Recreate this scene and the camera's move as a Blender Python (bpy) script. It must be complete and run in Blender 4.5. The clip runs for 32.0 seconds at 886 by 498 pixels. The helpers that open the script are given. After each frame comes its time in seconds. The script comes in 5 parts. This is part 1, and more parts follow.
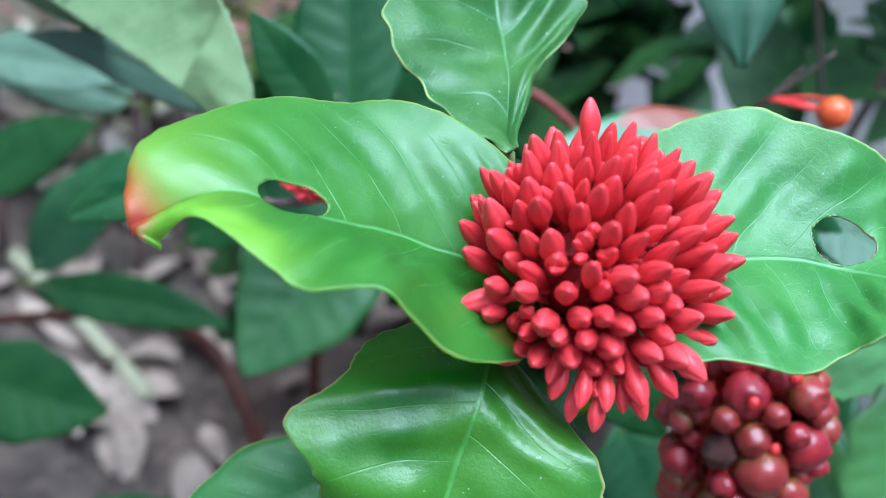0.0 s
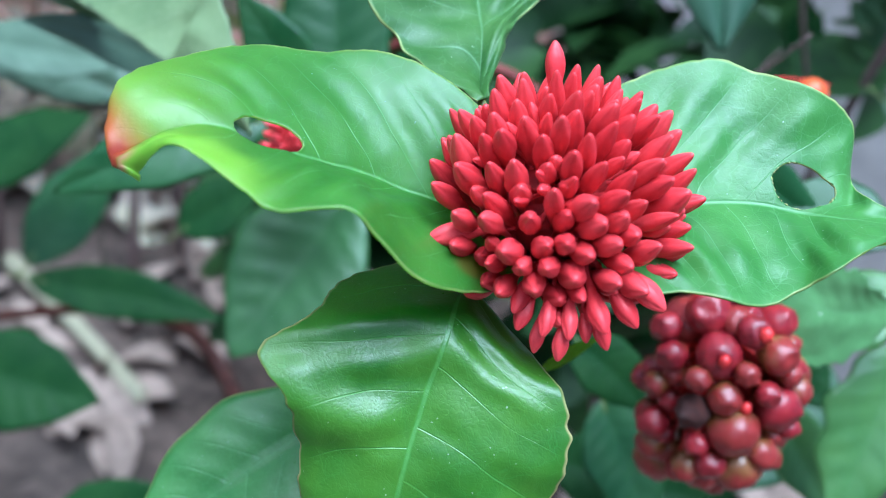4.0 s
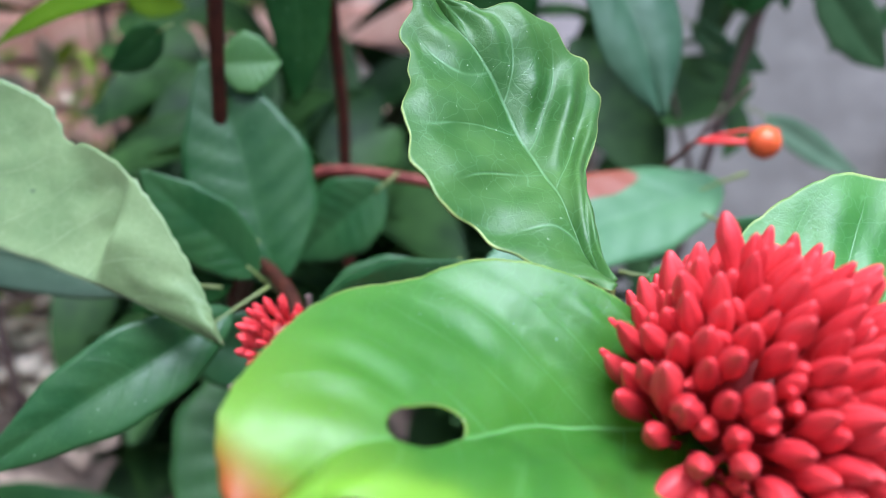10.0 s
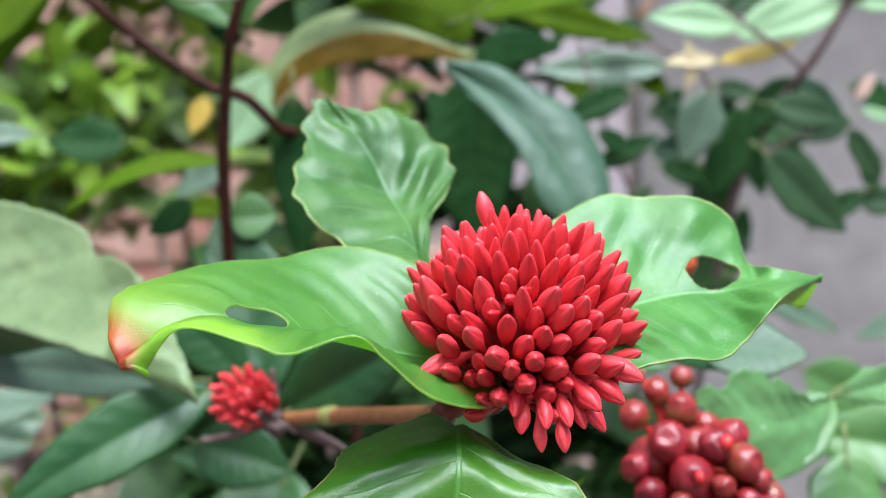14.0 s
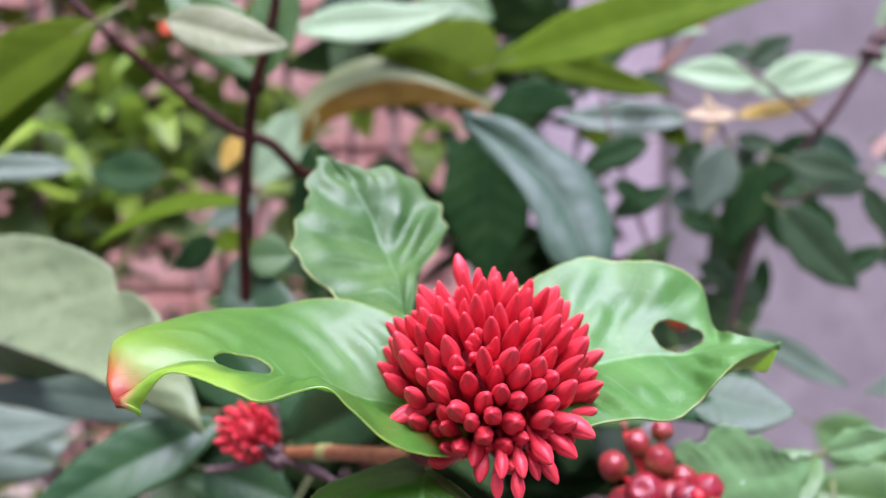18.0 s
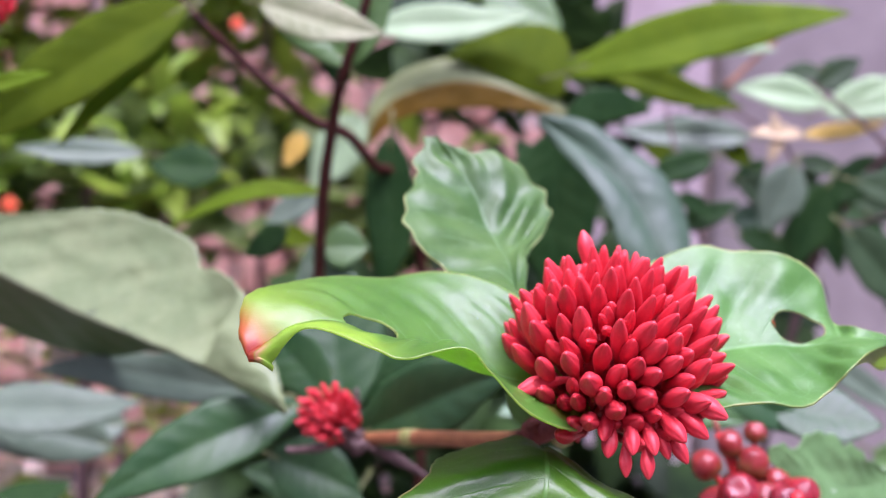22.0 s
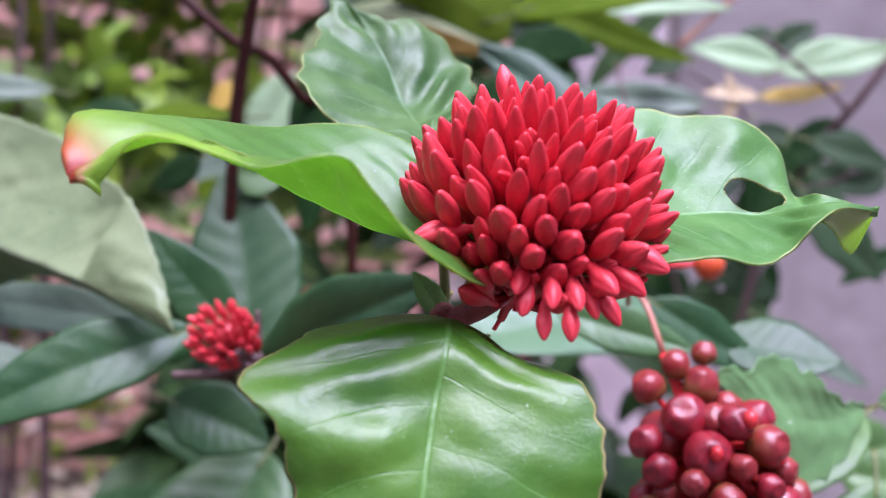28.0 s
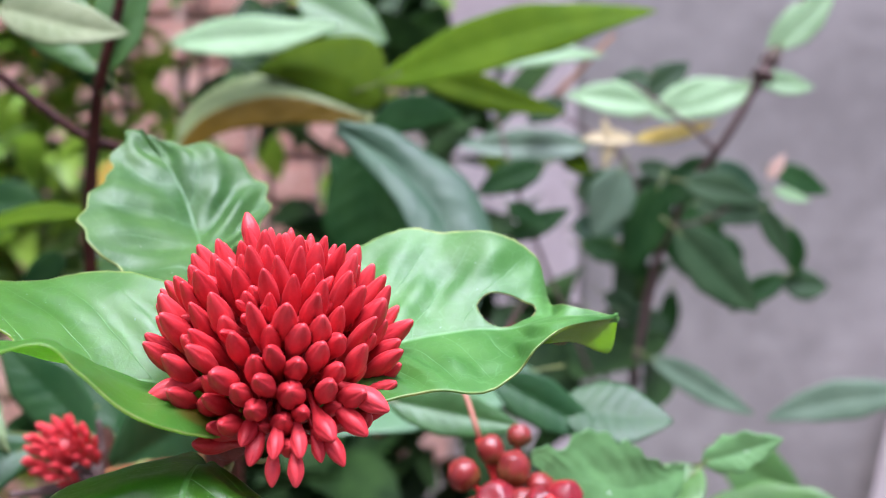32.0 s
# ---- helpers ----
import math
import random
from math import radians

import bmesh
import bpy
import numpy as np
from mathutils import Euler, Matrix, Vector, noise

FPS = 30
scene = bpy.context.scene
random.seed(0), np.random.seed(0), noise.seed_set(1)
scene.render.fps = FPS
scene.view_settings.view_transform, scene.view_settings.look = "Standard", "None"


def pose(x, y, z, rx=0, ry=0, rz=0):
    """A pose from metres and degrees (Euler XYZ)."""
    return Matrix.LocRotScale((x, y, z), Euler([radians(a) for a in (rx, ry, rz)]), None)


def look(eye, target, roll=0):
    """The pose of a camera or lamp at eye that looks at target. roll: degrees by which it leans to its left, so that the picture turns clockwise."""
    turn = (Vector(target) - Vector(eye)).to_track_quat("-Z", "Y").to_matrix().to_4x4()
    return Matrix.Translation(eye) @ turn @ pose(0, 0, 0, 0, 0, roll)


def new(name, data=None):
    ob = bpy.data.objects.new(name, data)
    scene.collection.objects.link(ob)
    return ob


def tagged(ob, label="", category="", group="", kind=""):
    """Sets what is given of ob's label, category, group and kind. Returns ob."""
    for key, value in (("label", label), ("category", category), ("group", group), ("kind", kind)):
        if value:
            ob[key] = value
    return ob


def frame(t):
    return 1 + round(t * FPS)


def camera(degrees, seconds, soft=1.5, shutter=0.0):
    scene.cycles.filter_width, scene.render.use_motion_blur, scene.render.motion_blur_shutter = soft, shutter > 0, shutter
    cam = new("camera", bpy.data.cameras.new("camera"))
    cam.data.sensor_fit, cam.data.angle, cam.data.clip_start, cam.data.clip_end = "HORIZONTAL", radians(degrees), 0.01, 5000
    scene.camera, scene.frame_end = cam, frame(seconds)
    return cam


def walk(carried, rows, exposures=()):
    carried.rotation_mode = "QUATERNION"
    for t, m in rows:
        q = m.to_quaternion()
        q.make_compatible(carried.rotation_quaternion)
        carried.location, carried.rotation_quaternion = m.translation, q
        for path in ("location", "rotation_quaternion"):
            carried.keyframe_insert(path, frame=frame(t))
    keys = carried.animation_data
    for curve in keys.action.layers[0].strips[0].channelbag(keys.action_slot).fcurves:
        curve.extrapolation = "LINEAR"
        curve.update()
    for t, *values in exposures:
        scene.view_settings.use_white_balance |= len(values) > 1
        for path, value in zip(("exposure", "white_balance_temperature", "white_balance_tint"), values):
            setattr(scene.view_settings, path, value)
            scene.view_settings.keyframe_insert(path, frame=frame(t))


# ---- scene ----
SKY, SUN = 0.074, 3.1
# seconds, stops, kelvin, tint
EXPOSURES = [(0, 1.11, 4480, -4), (3.5, 1.13, 4430, -2), (6, 1.18, 4430, 8), (8, 1.17, 4450, 6), (9, 1.10, 4580, -2), (10, 1.12, 4950, 5), (11, 1.17, 5500, -8), (14, 1.29, 5330, 6), (17, 1.25, 5290, 40), (19, 1.20, 5400, 35), (22, 1.27, 5430, 45), (26, 1.22, 5330, 43), (30, 1.14, 5110, 38), (31, 1.14, 5030, 37), (32, 1.20, 5300, 18)]

# ---- camera and its walk ----
cam = camera(51.8, 32.0, soft=0.9)
# seconds, x, y, z in metres, turn about x, y, z in degrees
ROWS = [
    (0, 0.0137, 0.0066, 0.6032, 59.65, -8.27, 1.12),
    (0.5, 0.0138, 0.0053, 0.6039, 59.08, -8.47, 1.55),
    (1, 0.0142, 0.0032, 0.6011, 59.60, -8.50, 1.53),
    (1.5, 0.0164, 0.0049, 0.6010, 59.54, -8.27, 1.09),
    (2, 0.0169, 0.0061, 0.6030, 59.62, -8.02, 1.09),
    (2.5, 0.0180, 0.0057, 0.6042, 59.81, -8.05, 1.00),
    (3, 0.0169, 0.0011, 0.6003, 60.25, -8.12, 1.29),
    (3.5, 0.0183, -0.0043, 0.5958, 60.71, -8.37, 1.20),
    (5.5, 0.0201, 0.0006, 0.5960, 60.32, -8.54, 1.04),
    (6, 0.0156, -0.0028, 0.5970, 59.94, -8.88, 1.39),
    (6.5, 0.0136, -0.0050, 0.5975, 60.32, -9.15, 1.26),
    (7, 0.0152, -0.0035, 0.5960, 60.28, -8.92, 1.01),
    (7.5, 0.0167, -0.0005, 0.5971, 60.94, -8.71, 0.76),
    (8, 0.0180, 0.0039, 0.5943, 60.95, -8.91, 0.80),
    (8.5, 0.0204, 0.0120, 0.5997, 61.49, -9.60, 1.65),
    (9, 0.0164, 0.0193, 0.6075, 61.37, -7.98, -0.75),
    (9.5, -0.0174, 0.0392, 0.6063, 62.91, -3.80, -10.16),
    (10, -0.0229, 0.0423, 0.6010, 65.20, -1.11, -15.51),
    (10.5, -0.0070, 0.0257, 0.6048, 67.70, 0.07, -16.81),
    (11, -0.0063, 0.0111, 0.5865, 72.49, 2.80, -18.16),
    (11.5, 0.0059, 0.0043, 0.5758, 77.01, 3.84, -18.50),
    (12, 0.0107, -0.0118, 0.5726, 80.20, 3.46, -15.91),
    (12.5, 0.0075, -0.0177, 0.5707, 81.30, 2.89, -13.71),
    (13, 0.0095, -0.0235, 0.5701, 81.63, 2.92, -12.62),
    (13.5, 0.0096, -0.0280, 0.5761, 81.53, 2.93, -11.84),
    (14, 0.0036, -0.0270, 0.5726, 81.60, 2.45, -10.47),
    (14.5, 0.0049, -0.0184, 0.5814, 81.23, 1.96, -9.25),
    (16.5, 0.0050, -0.0285, 0.5747, 82.66, 0.59, -7.19),
    (17, 0.0019, -0.0395, 0.5738, 83.20, 0.16, -7.21),
    (17.5, 0.0059, -0.0445, 0.5729, 83.61, 0.40, -7.32),
    (18, 0.0134, -0.0414, 0.5792, 83.64, 0.72, -7.70),
    (18.5, 0.0120, -0.0262, 0.5827, 84.03, -0.09, -7.98),
    (19, 0.0057, -0.0170, 0.5813, 84.52, -1.00, -7.73),
    (19.5, -0.0042, -0.0235, 0.5763, 84.67, -1.56, -7.16),
    (20, -0.0045, -0.0251, 0.5745, 84.73, -1.79, -6.65),
    (20.5, -0.0026, -0.0261, 0.5736, 84.73, -1.82, -6.43),
    (21, -0.0030, -0.0300, 0.5728, 84.77, -1.67, -6.39),
    (21.5, -0.0029, -0.0342, 0.5716, 84.81, -1.65, -6.35),
    (22, -0.0064, -0.0385, 0.5694, 85.00, -1.94, -6.10),
    (22.5, -0.0080, -0.0360, 0.5694, 84.97, -2.18, -5.96),
    (23, -0.0084, -0.0330, 0.5712, 84.98, -1.96, -5.96),
    (23.5, -0.0091, -0.0304, 0.5720, 85.01, -1.83, -6.08),
    (24, -0.0089, -0.0302, 0.5725, 85.02, -1.85, -6.07),
    (24.5, -0.0086, -0.0325, 0.5724, 85.08, -1.93, -5.96),
    (25, -0.0065, -0.0349, 0.5715, 85.25, -1.96, -6.03),
    (25.5, -0.0019, -0.0309, 0.5687, 85.36, -2.00, -6.41),
    (26, 0.0050, -0.0195, 0.5590, 85.65, -2.11, -7.08),
    (26.5, 0.0082, -0.0127, 0.5481, 85.94, -2.59, -7.90),
    (28.5, 0.0093, -0.0118, 0.5382, 86.15, -3.21, -8.67),
    (29, 0.0128, -0.0087, 0.5405, 85.80, -3.14, -8.36),
    (29.5, 0.0163, -0.0081, 0.5437, 85.68, -2.87, -8.20),
    (30, 0.0112, -0.0088, 0.5438, 85.47, -3.05, -8.19),
    (30.5, 0.0124, -0.0156, 0.5447, 85.66, -2.80, -8.03),
    (31, 0.0289, -0.0230, 0.5519, 86.18, -1.36, -8.74),
    (31.5, 0.0417, -0.0334, 0.5586, 86.96, 0.26, -9.89),
    (32, 0.0416, -0.0261, 0.5585, 87.52, 0.90, -11.38),
]
walk(cam, [(r[0], pose(*r[1:])) for r in ROWS], EXPOSURES)

# ---- world, sun and depth of field ----
cam.data.dof.use_dof = True
cam.data.dof.focus_distance = 0.145
cam.data.dof.aperture_fstop = 14.0

world = bpy.data.worlds.new("sky")
scene.world = world
world.use_nodes = True
wn = world.node_tree.nodes
sky = wn.new("ShaderNodeTexSky")
sky.sky_type, sky.sun_disc = "NISHITA", False
sky.sun_elevation, sky.sun_rotation = radians(72), radians(209)
sky.dust_density, sky.air_density, sky.ozone_density = 9.0, 1.0, 0.4
wn["Background"].inputs["Strength"].default_value = SKY
world.node_tree.links.new(sky.outputs[0], wn["Background"].inputs["Color"])

sun = new("sun", bpy.data.lights.new("sun", "SUN"))
sun.data.energy, sun.data.angle, sun.data.color = SUN, radians(38), (1.0, 0.96, 0.90)
sun.matrix_world = look((0.20, -0.36, 1.6), (0, 0, 0.3))


# ---- materials ----
def nodes_of(name):
    m = bpy.data.materials.new(name)
    m.use_nodes = True
    return m, m.node_tree.nodes, m.node_tree.links


def math_node(nt, op, a, b=None, c=None, clamp=False):
    n = nt.nodes.new("ShaderNodeMath")
    n.operation, n.use_clamp = op, clamp
    for i, v in enumerate((a, b, c)):
        if v is None:
            continue
        if isinstance(v, (int, float)):
            n.inputs[i].default_value = v
        else:
            nt.links.new(v, n.inputs[i])
    return n.outputs[0]


def step_node(nt, v, lo, hi, a=0.0, b=1.0):
    n = nt.nodes.new("ShaderNodeMapRange")
    n.interpolation_type = "SMOOTHSTEP"
    nt.links.new(v, n.inputs[0])
    for i, x in enumerate((lo, hi, a, b)):
        n.inputs[i + 1].default_value = x
    return n.outputs[0]


def mix_node(nt, f, a, b):
    n = nt.nodes.new("ShaderNodeMix")
    n.data_type = "RGBA"
    if isinstance(f, (int, float)):
        n.inputs[0].default_value = f
    else:
        nt.links.new(f, n.inputs[0])
    for i, v in ((6, a), (7, b)):
        if isinstance(v, tuple):
            n.inputs[i].default_value = (*v, 1)
        else:
            nt.links.new(v, n.inputs[i])
    return n.outputs[2]


def noise_node(nt, vec, scale, detail=3.0, rough=0.55):
    n = nt.nodes.new("ShaderNodeTexNoise")
    n.inputs["Scale"].default_value, n.inputs["Detail"].default_value, n.inputs["Roughness"].default_value = scale, detail, rough
    nt.links.new(vec, n.inputs["Vector"])
    return n.outputs["Fac"]


def plain_material(name, a, b, rough=0.6, scale=120.0, bump=0.2, dist=0.001, spec=0.5, coat=0.0, sss=0.0, per_object=0.0, glow=0.0):
    """Two colours mixed by noise at two scales, with a fine relief."""
    m, nd, lk = nodes_of(name)
    nt, bs = m.node_tree, nd["Principled BSDF"]
    geo = nd.new("ShaderNodeTexCoord").outputs["Object"]
    big, small = noise_node(nt, geo, scale), noise_node(nt, geo, scale * 7, 4.0)
    f = math_node(nt, "ADD", math_node(nt, "MULTIPLY", big, 0.65), math_node(nt, "MULTIPLY", small, 0.35))
    f = step_node(nt, f, 0.34, 0.66)
    if per_object:
        rnd = nd.new("ShaderNodeObjectInfo").outputs["Random"]
        f = math_node(nt, "ADD", math_node(nt, "MULTIPLY", f, 1 - per_object), math_node(nt, "MULTIPLY", rnd, per_object))
    lk.new(mix_node(nt, f, a, b), bs.inputs["Base Color"])
    bs.inputs["Roughness"].default_value = rough
    bs.inputs["Specular IOR Level"].default_value = spec
    bs.inputs["Coat Weight"].default_value = coat
    bs.inputs["Coat Roughness"].default_value = 0.12
    if sss:
        bs.inputs["Subsurface Weight"].default_value = sss
        bs.inputs["Subsurface Scale"].default_value = 0.001
        bs.inputs["Subsurface Radius"].default_value = (1.0, 0.35, 0.25)
    bp = nd.new("ShaderNodeBump")
    bp.inputs["Strength"].default_value, bp.inputs["Distance"].default_value = bump, dist
    lk.new(small, bp.inputs["Height"])
    lk.new(bp.outputs[0], bs.inputs["Normal"])
    if glow:
        tr, mx = nd.new("ShaderNodeBsdfTranslucent"), nd.new("ShaderNodeMixShader")
        mx.inputs[0].default_value = glow
        lk.new(mix_node(nt, f, tuple(min(1, 1.4 * c) for c in a), tuple(min(1, 1.4 * c) for c in b)), tr.inputs["Color"])
        lk.new(bs.outputs[0], mx.inputs[1])
        lk.new(tr.outputs[0], mx.inputs[2])
        lk.new(mx.outputs[0], nd["Material Output"].inputs["Surface"])
    return m


def leaf_material(name, a, b, vein, veins=8.0, slant=1.3, rough=0.38, glow=0.25, edge=None, tip=None, spot=None, patch=None, net=1.0,
                  vein_width=0.05, vein_mix=0.22, shade_or_tint=None, wax=0.5, asym=0.0, coat=0.0):
    """A leaf blade from its map: x runs from edge to edge, y from stalk to tip."""
    m, nd, lk = nodes_of(name)
    nt, bs = m.node_tree, nd["Principled BSDF"]
    uv = nd.new("ShaderNodeUVMap").outputs[0]
    xyz = nd.new("ShaderNodeSeparateXYZ")
    lk.new(uv, xyz.inputs[0])
    geo = nd.new("ShaderNodeTexCoord").outputs["Object"]
    off = math_node(nt, "ABSOLUTE", math_node(nt, "MULTIPLY_ADD", xyz.outputs[0], 2.0, -1.0))
    half = math_node(nt, "GREATER_THAN", xyz.outputs[0], 0.5)
    wob = math_node(nt, "MULTIPLY_ADD", noise_node(nt, geo, 45.0, 1.0), 0.9, -0.45)
    s = math_node(nt, "ADD", math_node(nt, "MULTIPLY_ADD", xyz.outputs[1], veins, wob), math_node(nt, "MULTIPLY", half, 0.42))
    lean = math_node(nt, "MULTIPLY_ADD", half, 2 * asym * slant, slant * (1 - asym))
    s = math_node(nt, "SUBTRACT", s, math_node(nt, "MULTIPLY", math_node(nt, "POWER", off, 1.25), lean))
    ridge = math_node(nt, "ABSOLUTE", math_node(nt, "SUBTRACT", math_node(nt, "FRACT", s), 0.5))
    side = step_node(nt, ridge, vein_width, 0.0)
    side = math_node(nt, "MULTIPLY", side, step_node(nt, off, 0.98, 0.45, 0.10, 1.0))
    side = math_node(nt, "MULTIPLY", side, step_node(nt, noise_node(nt, geo, 150.0, 1.0), 0.30, 0.62, 0.25, 1.0))
    mid = math_node(nt, "MULTIPLY", step_node(nt, off, 0.030, 0.010), 0.8)
    lines = math_node(nt, "MAXIMUM", side, mid)
    warp = nd.new("ShaderNodeTexNoise")
    warp.inputs["Scale"].default_value, warp.inputs["Detail"].default_value = 260.0, 1.0
    lk.new(geo, warp.inputs["Vector"])
    bent = nd.new("ShaderNodeVectorMath")
    bent.operation = "MULTIPLY_ADD"
    lk.new(warp.outputs["Color"], bent.inputs[0])
    bent.inputs[1].default_value = (0.0035, 0.0035, 0.0035)
    lk.new(geo, bent.inputs[2])
    vor = nd.new("ShaderNodeTexVoronoi")
    vor.feature = "DISTANCE_TO_EDGE"
    vor.inputs["Scale"].default_value = 300.0
    lk.new(bent.outputs[0], vor.inputs["Vector"])
    mesh_lines = step_node(nt, vor.outputs["Distance"], 0.030, 0.0)
    vor = nd.new("ShaderNodeTexVoronoi")
    vor.feature = "DISTANCE_TO_EDGE"
    vor.inputs["Scale"].default_value = 1150.0
    lk.new(bent.outputs[0], vor.inputs["Vector"])
    pores = step_node(nt, vor.outputs["Distance"], 0.22, 0.0)
    big, fine = noise_node(nt, geo, 70.0), noise_node(nt, geo, 900.0, 4.0)
    f = math_node(nt, "ADD", math_node(nt, "MULTIPLY", step_node(nt, big, 0.3, 0.7), 0.75), math_node(nt, "MULTIPLY", fine, 0.25))
    col = mix_node(nt, f, a, b)
    col = mix_node(nt, math_node(nt, "MULTIPLY", mesh_lines, 0.26 * net), col, vein)
    col = mix_node(nt, math_node(nt, "MULTIPLY", pores, 0.10 * net), col, b)
    col = mix_node(nt, math_node(nt, "MULTIPLY", lines, vein_mix), col, vein)
    if tip:
        t1 = step_node(nt, math_node(nt, "ADD", xyz.outputs[1], math_node(nt, "MULTIPLY", wob, 0.07)), tip[0], tip[1])
        col = mix_node(nt, t1, col, tip[2])
        along = math_node(nt, "ADD", xyz.outputs[1], math_node(nt, "MULTIPLY", wob, 0.05))
        for v0, v1, u0, u1, u2, u3, shade in tip[3:]:
            t2 = math_node(nt, "MULTIPLY", step_node(nt, along, v0, v1), step_node(nt, xyz.outputs[0], u0, u1))
            t2 = math_node(nt, "MULTIPLY", t2, step_node(nt, xyz.outputs[0], u3, u2))
            col = mix_node(nt, t2, col, shade)
    if patch:
        vec = nd.new("ShaderNodeVectorMath")
        vec.operation = "DISTANCE"
        lk.new(uv, vec.inputs[0])
        vec.inputs[1].default_value = (patch[0], patch[1], 0)
        rad = math_node(nt, "ADD", vec.outputs["Value"], math_node(nt, "MULTIPLY", wob, 0.12))
        col = mix_node(nt, step_node(nt, rad, patch[2], patch[2] * 0.8), col, patch[3])
    if spot:
        sn = noise_node(nt, geo, 260.0, 2.0)
        col = mix_node(nt, step_node(nt, sn, 0.68, 0.76), col, spot)
    dust = step_node(nt, noise_node(nt, geo, 1500.0, 1.0), 0.775, 0.795)
    col = mix_node(nt, math_node(nt, "MULTIPLY", dust, 0.5), col, (0.55, 0.62, 0.50))
    if edge:
        col = mix_node(nt, math_node(nt, "MULTIPLY", step_node(nt, off, 0.976, 0.995), step_node(nt, noise_node(nt, geo, 110.0, 2.0), 0.30, 0.62, 0.25, 0.95)), col, edge)
    # Recolours one half: painted shade on the pale leaf, own tint on the yellowing.
    if shade_or_tint:
        col = mix_node(nt, step_node(nt, xyz.outputs[0], shade_or_tint[0], shade_or_tint[1]), col, shade_or_tint[2])
    rim = nd.new("ShaderNodeAttribute")
    rim.attribute_name = "rim"
    col = mix_node(nt, step_node(nt, rim.outputs["Fac"], 0.72, 0.95), col, (0.34, 0.36, 0.12))
    lk.new(col, bs.inputs["Base Color"])
    rr = math_node(nt, "MULTIPLY_ADD", fine, 0.22, math_node(nt, "MULTIPLY_ADD", big, 0.16, rough - 0.19))
    lk.new(rr, bs.inputs["Roughness"])
    bs.inputs["Specular IOR Level"].default_value = wax
    bs.inputs["Coat Weight"].default_value, bs.inputs["Coat Roughness"].default_value = coat, 0.5
    bp = nd.new("ShaderNodeBump")
    bp.inputs["Strength"].default_value, bp.inputs["Distance"].default_value = 0.40, 0.0006
    h = math_node(nt, "MULTIPLY_ADD", lines, -0.40, math_node(nt, "MULTIPLY", mesh_lines, -0.045 * net))
    h = math_node(nt, "ADD", h, math_node(nt, "MULTIPLY", pores, -0.05))
    h = math_node(nt, "ADD", h, math_node(nt, "MULTIPLY", fine, 0.34))
    h = math_node(nt, "ADD", h, math_node(nt, "MULTIPLY", noise_node(nt, geo, 330.0, 2.0), 0.08))
    lk.new(h, bp.inputs["Height"])
    lk.new(bp.outputs[0], bs.inputs["Normal"])
    tr = nd.new("ShaderNodeBsdfTranslucent")
    bright = nd.new("ShaderNodeHueSaturation")
    bright.inputs["Saturation"].default_value, bright.inputs["Value"].default_value = 1.15, 1.9 if glow > 0.4 else 1.5
    lk.new(mix_node(nt, 0.52 if glow > 0.45 else 0.4 if glow > 0.3 else 0.25, col, (0.34, 0.50, 0.03)) if glow > 0.2 else col, bright.inputs["Color"])
    lk.new(bright.outputs[0], tr.inputs["Color"])
    mx = nd.new("ShaderNodeMixShader")
    mx.inputs[0].default_value = glow
    lk.new(bs.outputs[0], mx.inputs[1])
    lk.new(tr.outputs[0], mx.inputs[2])
    lk.new(mx.outputs[0], nd["Material Output"].inputs["Surface"])
    return m


EDGE = (0.36, 0.42, 0.13)
# Last tip entry paints light passing through the curled lower edge as yellow-green.
LEAF_L = leaf_material("tinted_leaf", (0.053, 0.172, 0.016), (0.103, 0.252, 0.030), (0.26, 0.48, 0.18), 9, 1.6, 0.43, 0.47, EDGE,
                       (0.60, 0.90, (0.24, 0.38, 0.03), (0.81, 0.935, -0.2, 0.02, 0.50, 0.70, (0.46, 0.090, 0.022)),
                        (0.885, 0.915, 0.34, 0.44, 0.62, 0.68, (0.40, 0.040, 0.022)), (0.87, 0.93, 0.64, 0.70, 0.80, 0.95, (0.55, 0.22, 0.15)), (0.50, 0.78, 0.66, 0.84, 1.2, 1.3, (0.26, 0.43, 0.03))), vein_mix=0.62, vein_width=0.022, wax=0.75, coat=0.20, net=0.65, patch=(0.86, 0.10, 0.11, (0.15, 0.13, 0.018)))
LEAF_R = leaf_material("glossy_leaf", (0.047, 0.168, 0.018), (0.094, 0.248, 0.040), (0.26, 0.48, 0.20), 8, 1.5, 0.48, 0.27, EDGE, vein_mix=0.52, vein_width=0.022, wax=0.65, coat=0.08, net=0.65)
LEAF_T = leaf_material("crinkled_leaf", (0.028, 0.094, 0.010), (0.068, 0.152, 0.024), (0.20, 0.36, 0.17), 5.2, 1.15, 0.50, 0.14, EDGE, vein_mix=0.36, vein_width=0.034, wax=0.5, coat=0.08, net=0.7)
LEAF_B = leaf_material("mature_leaf", (0.033, 0.122, 0.006), (0.086, 0.206, 0.013), (0.15, 0.36, 0.08), 6.5, 1.4, 0.35, 0.24, (0.42, 0.36, 0.14), vein_mix=0.46, vein_width=0.022, wax=0.55, coat=0.08, asym=0.35, net=0.55)
LEAF_FRESH = leaf_material("fresh_leaf", (0.061, 0.180, 0.036), (0.101, 0.240, 0.054), (0.14, 0.33, 0.10), 8, 1.4, 0.34, 0.25, EDGE)
LEAF_MID = leaf_material("green_leaf", (0.065, 0.150, 0.034), (0.104, 0.210, 0.050), (0.12, 0.26, 0.09), 8, 1.4, 0.40, 0.22)
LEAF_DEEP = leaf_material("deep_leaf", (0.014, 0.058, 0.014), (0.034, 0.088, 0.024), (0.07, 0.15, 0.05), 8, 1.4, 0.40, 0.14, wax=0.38)
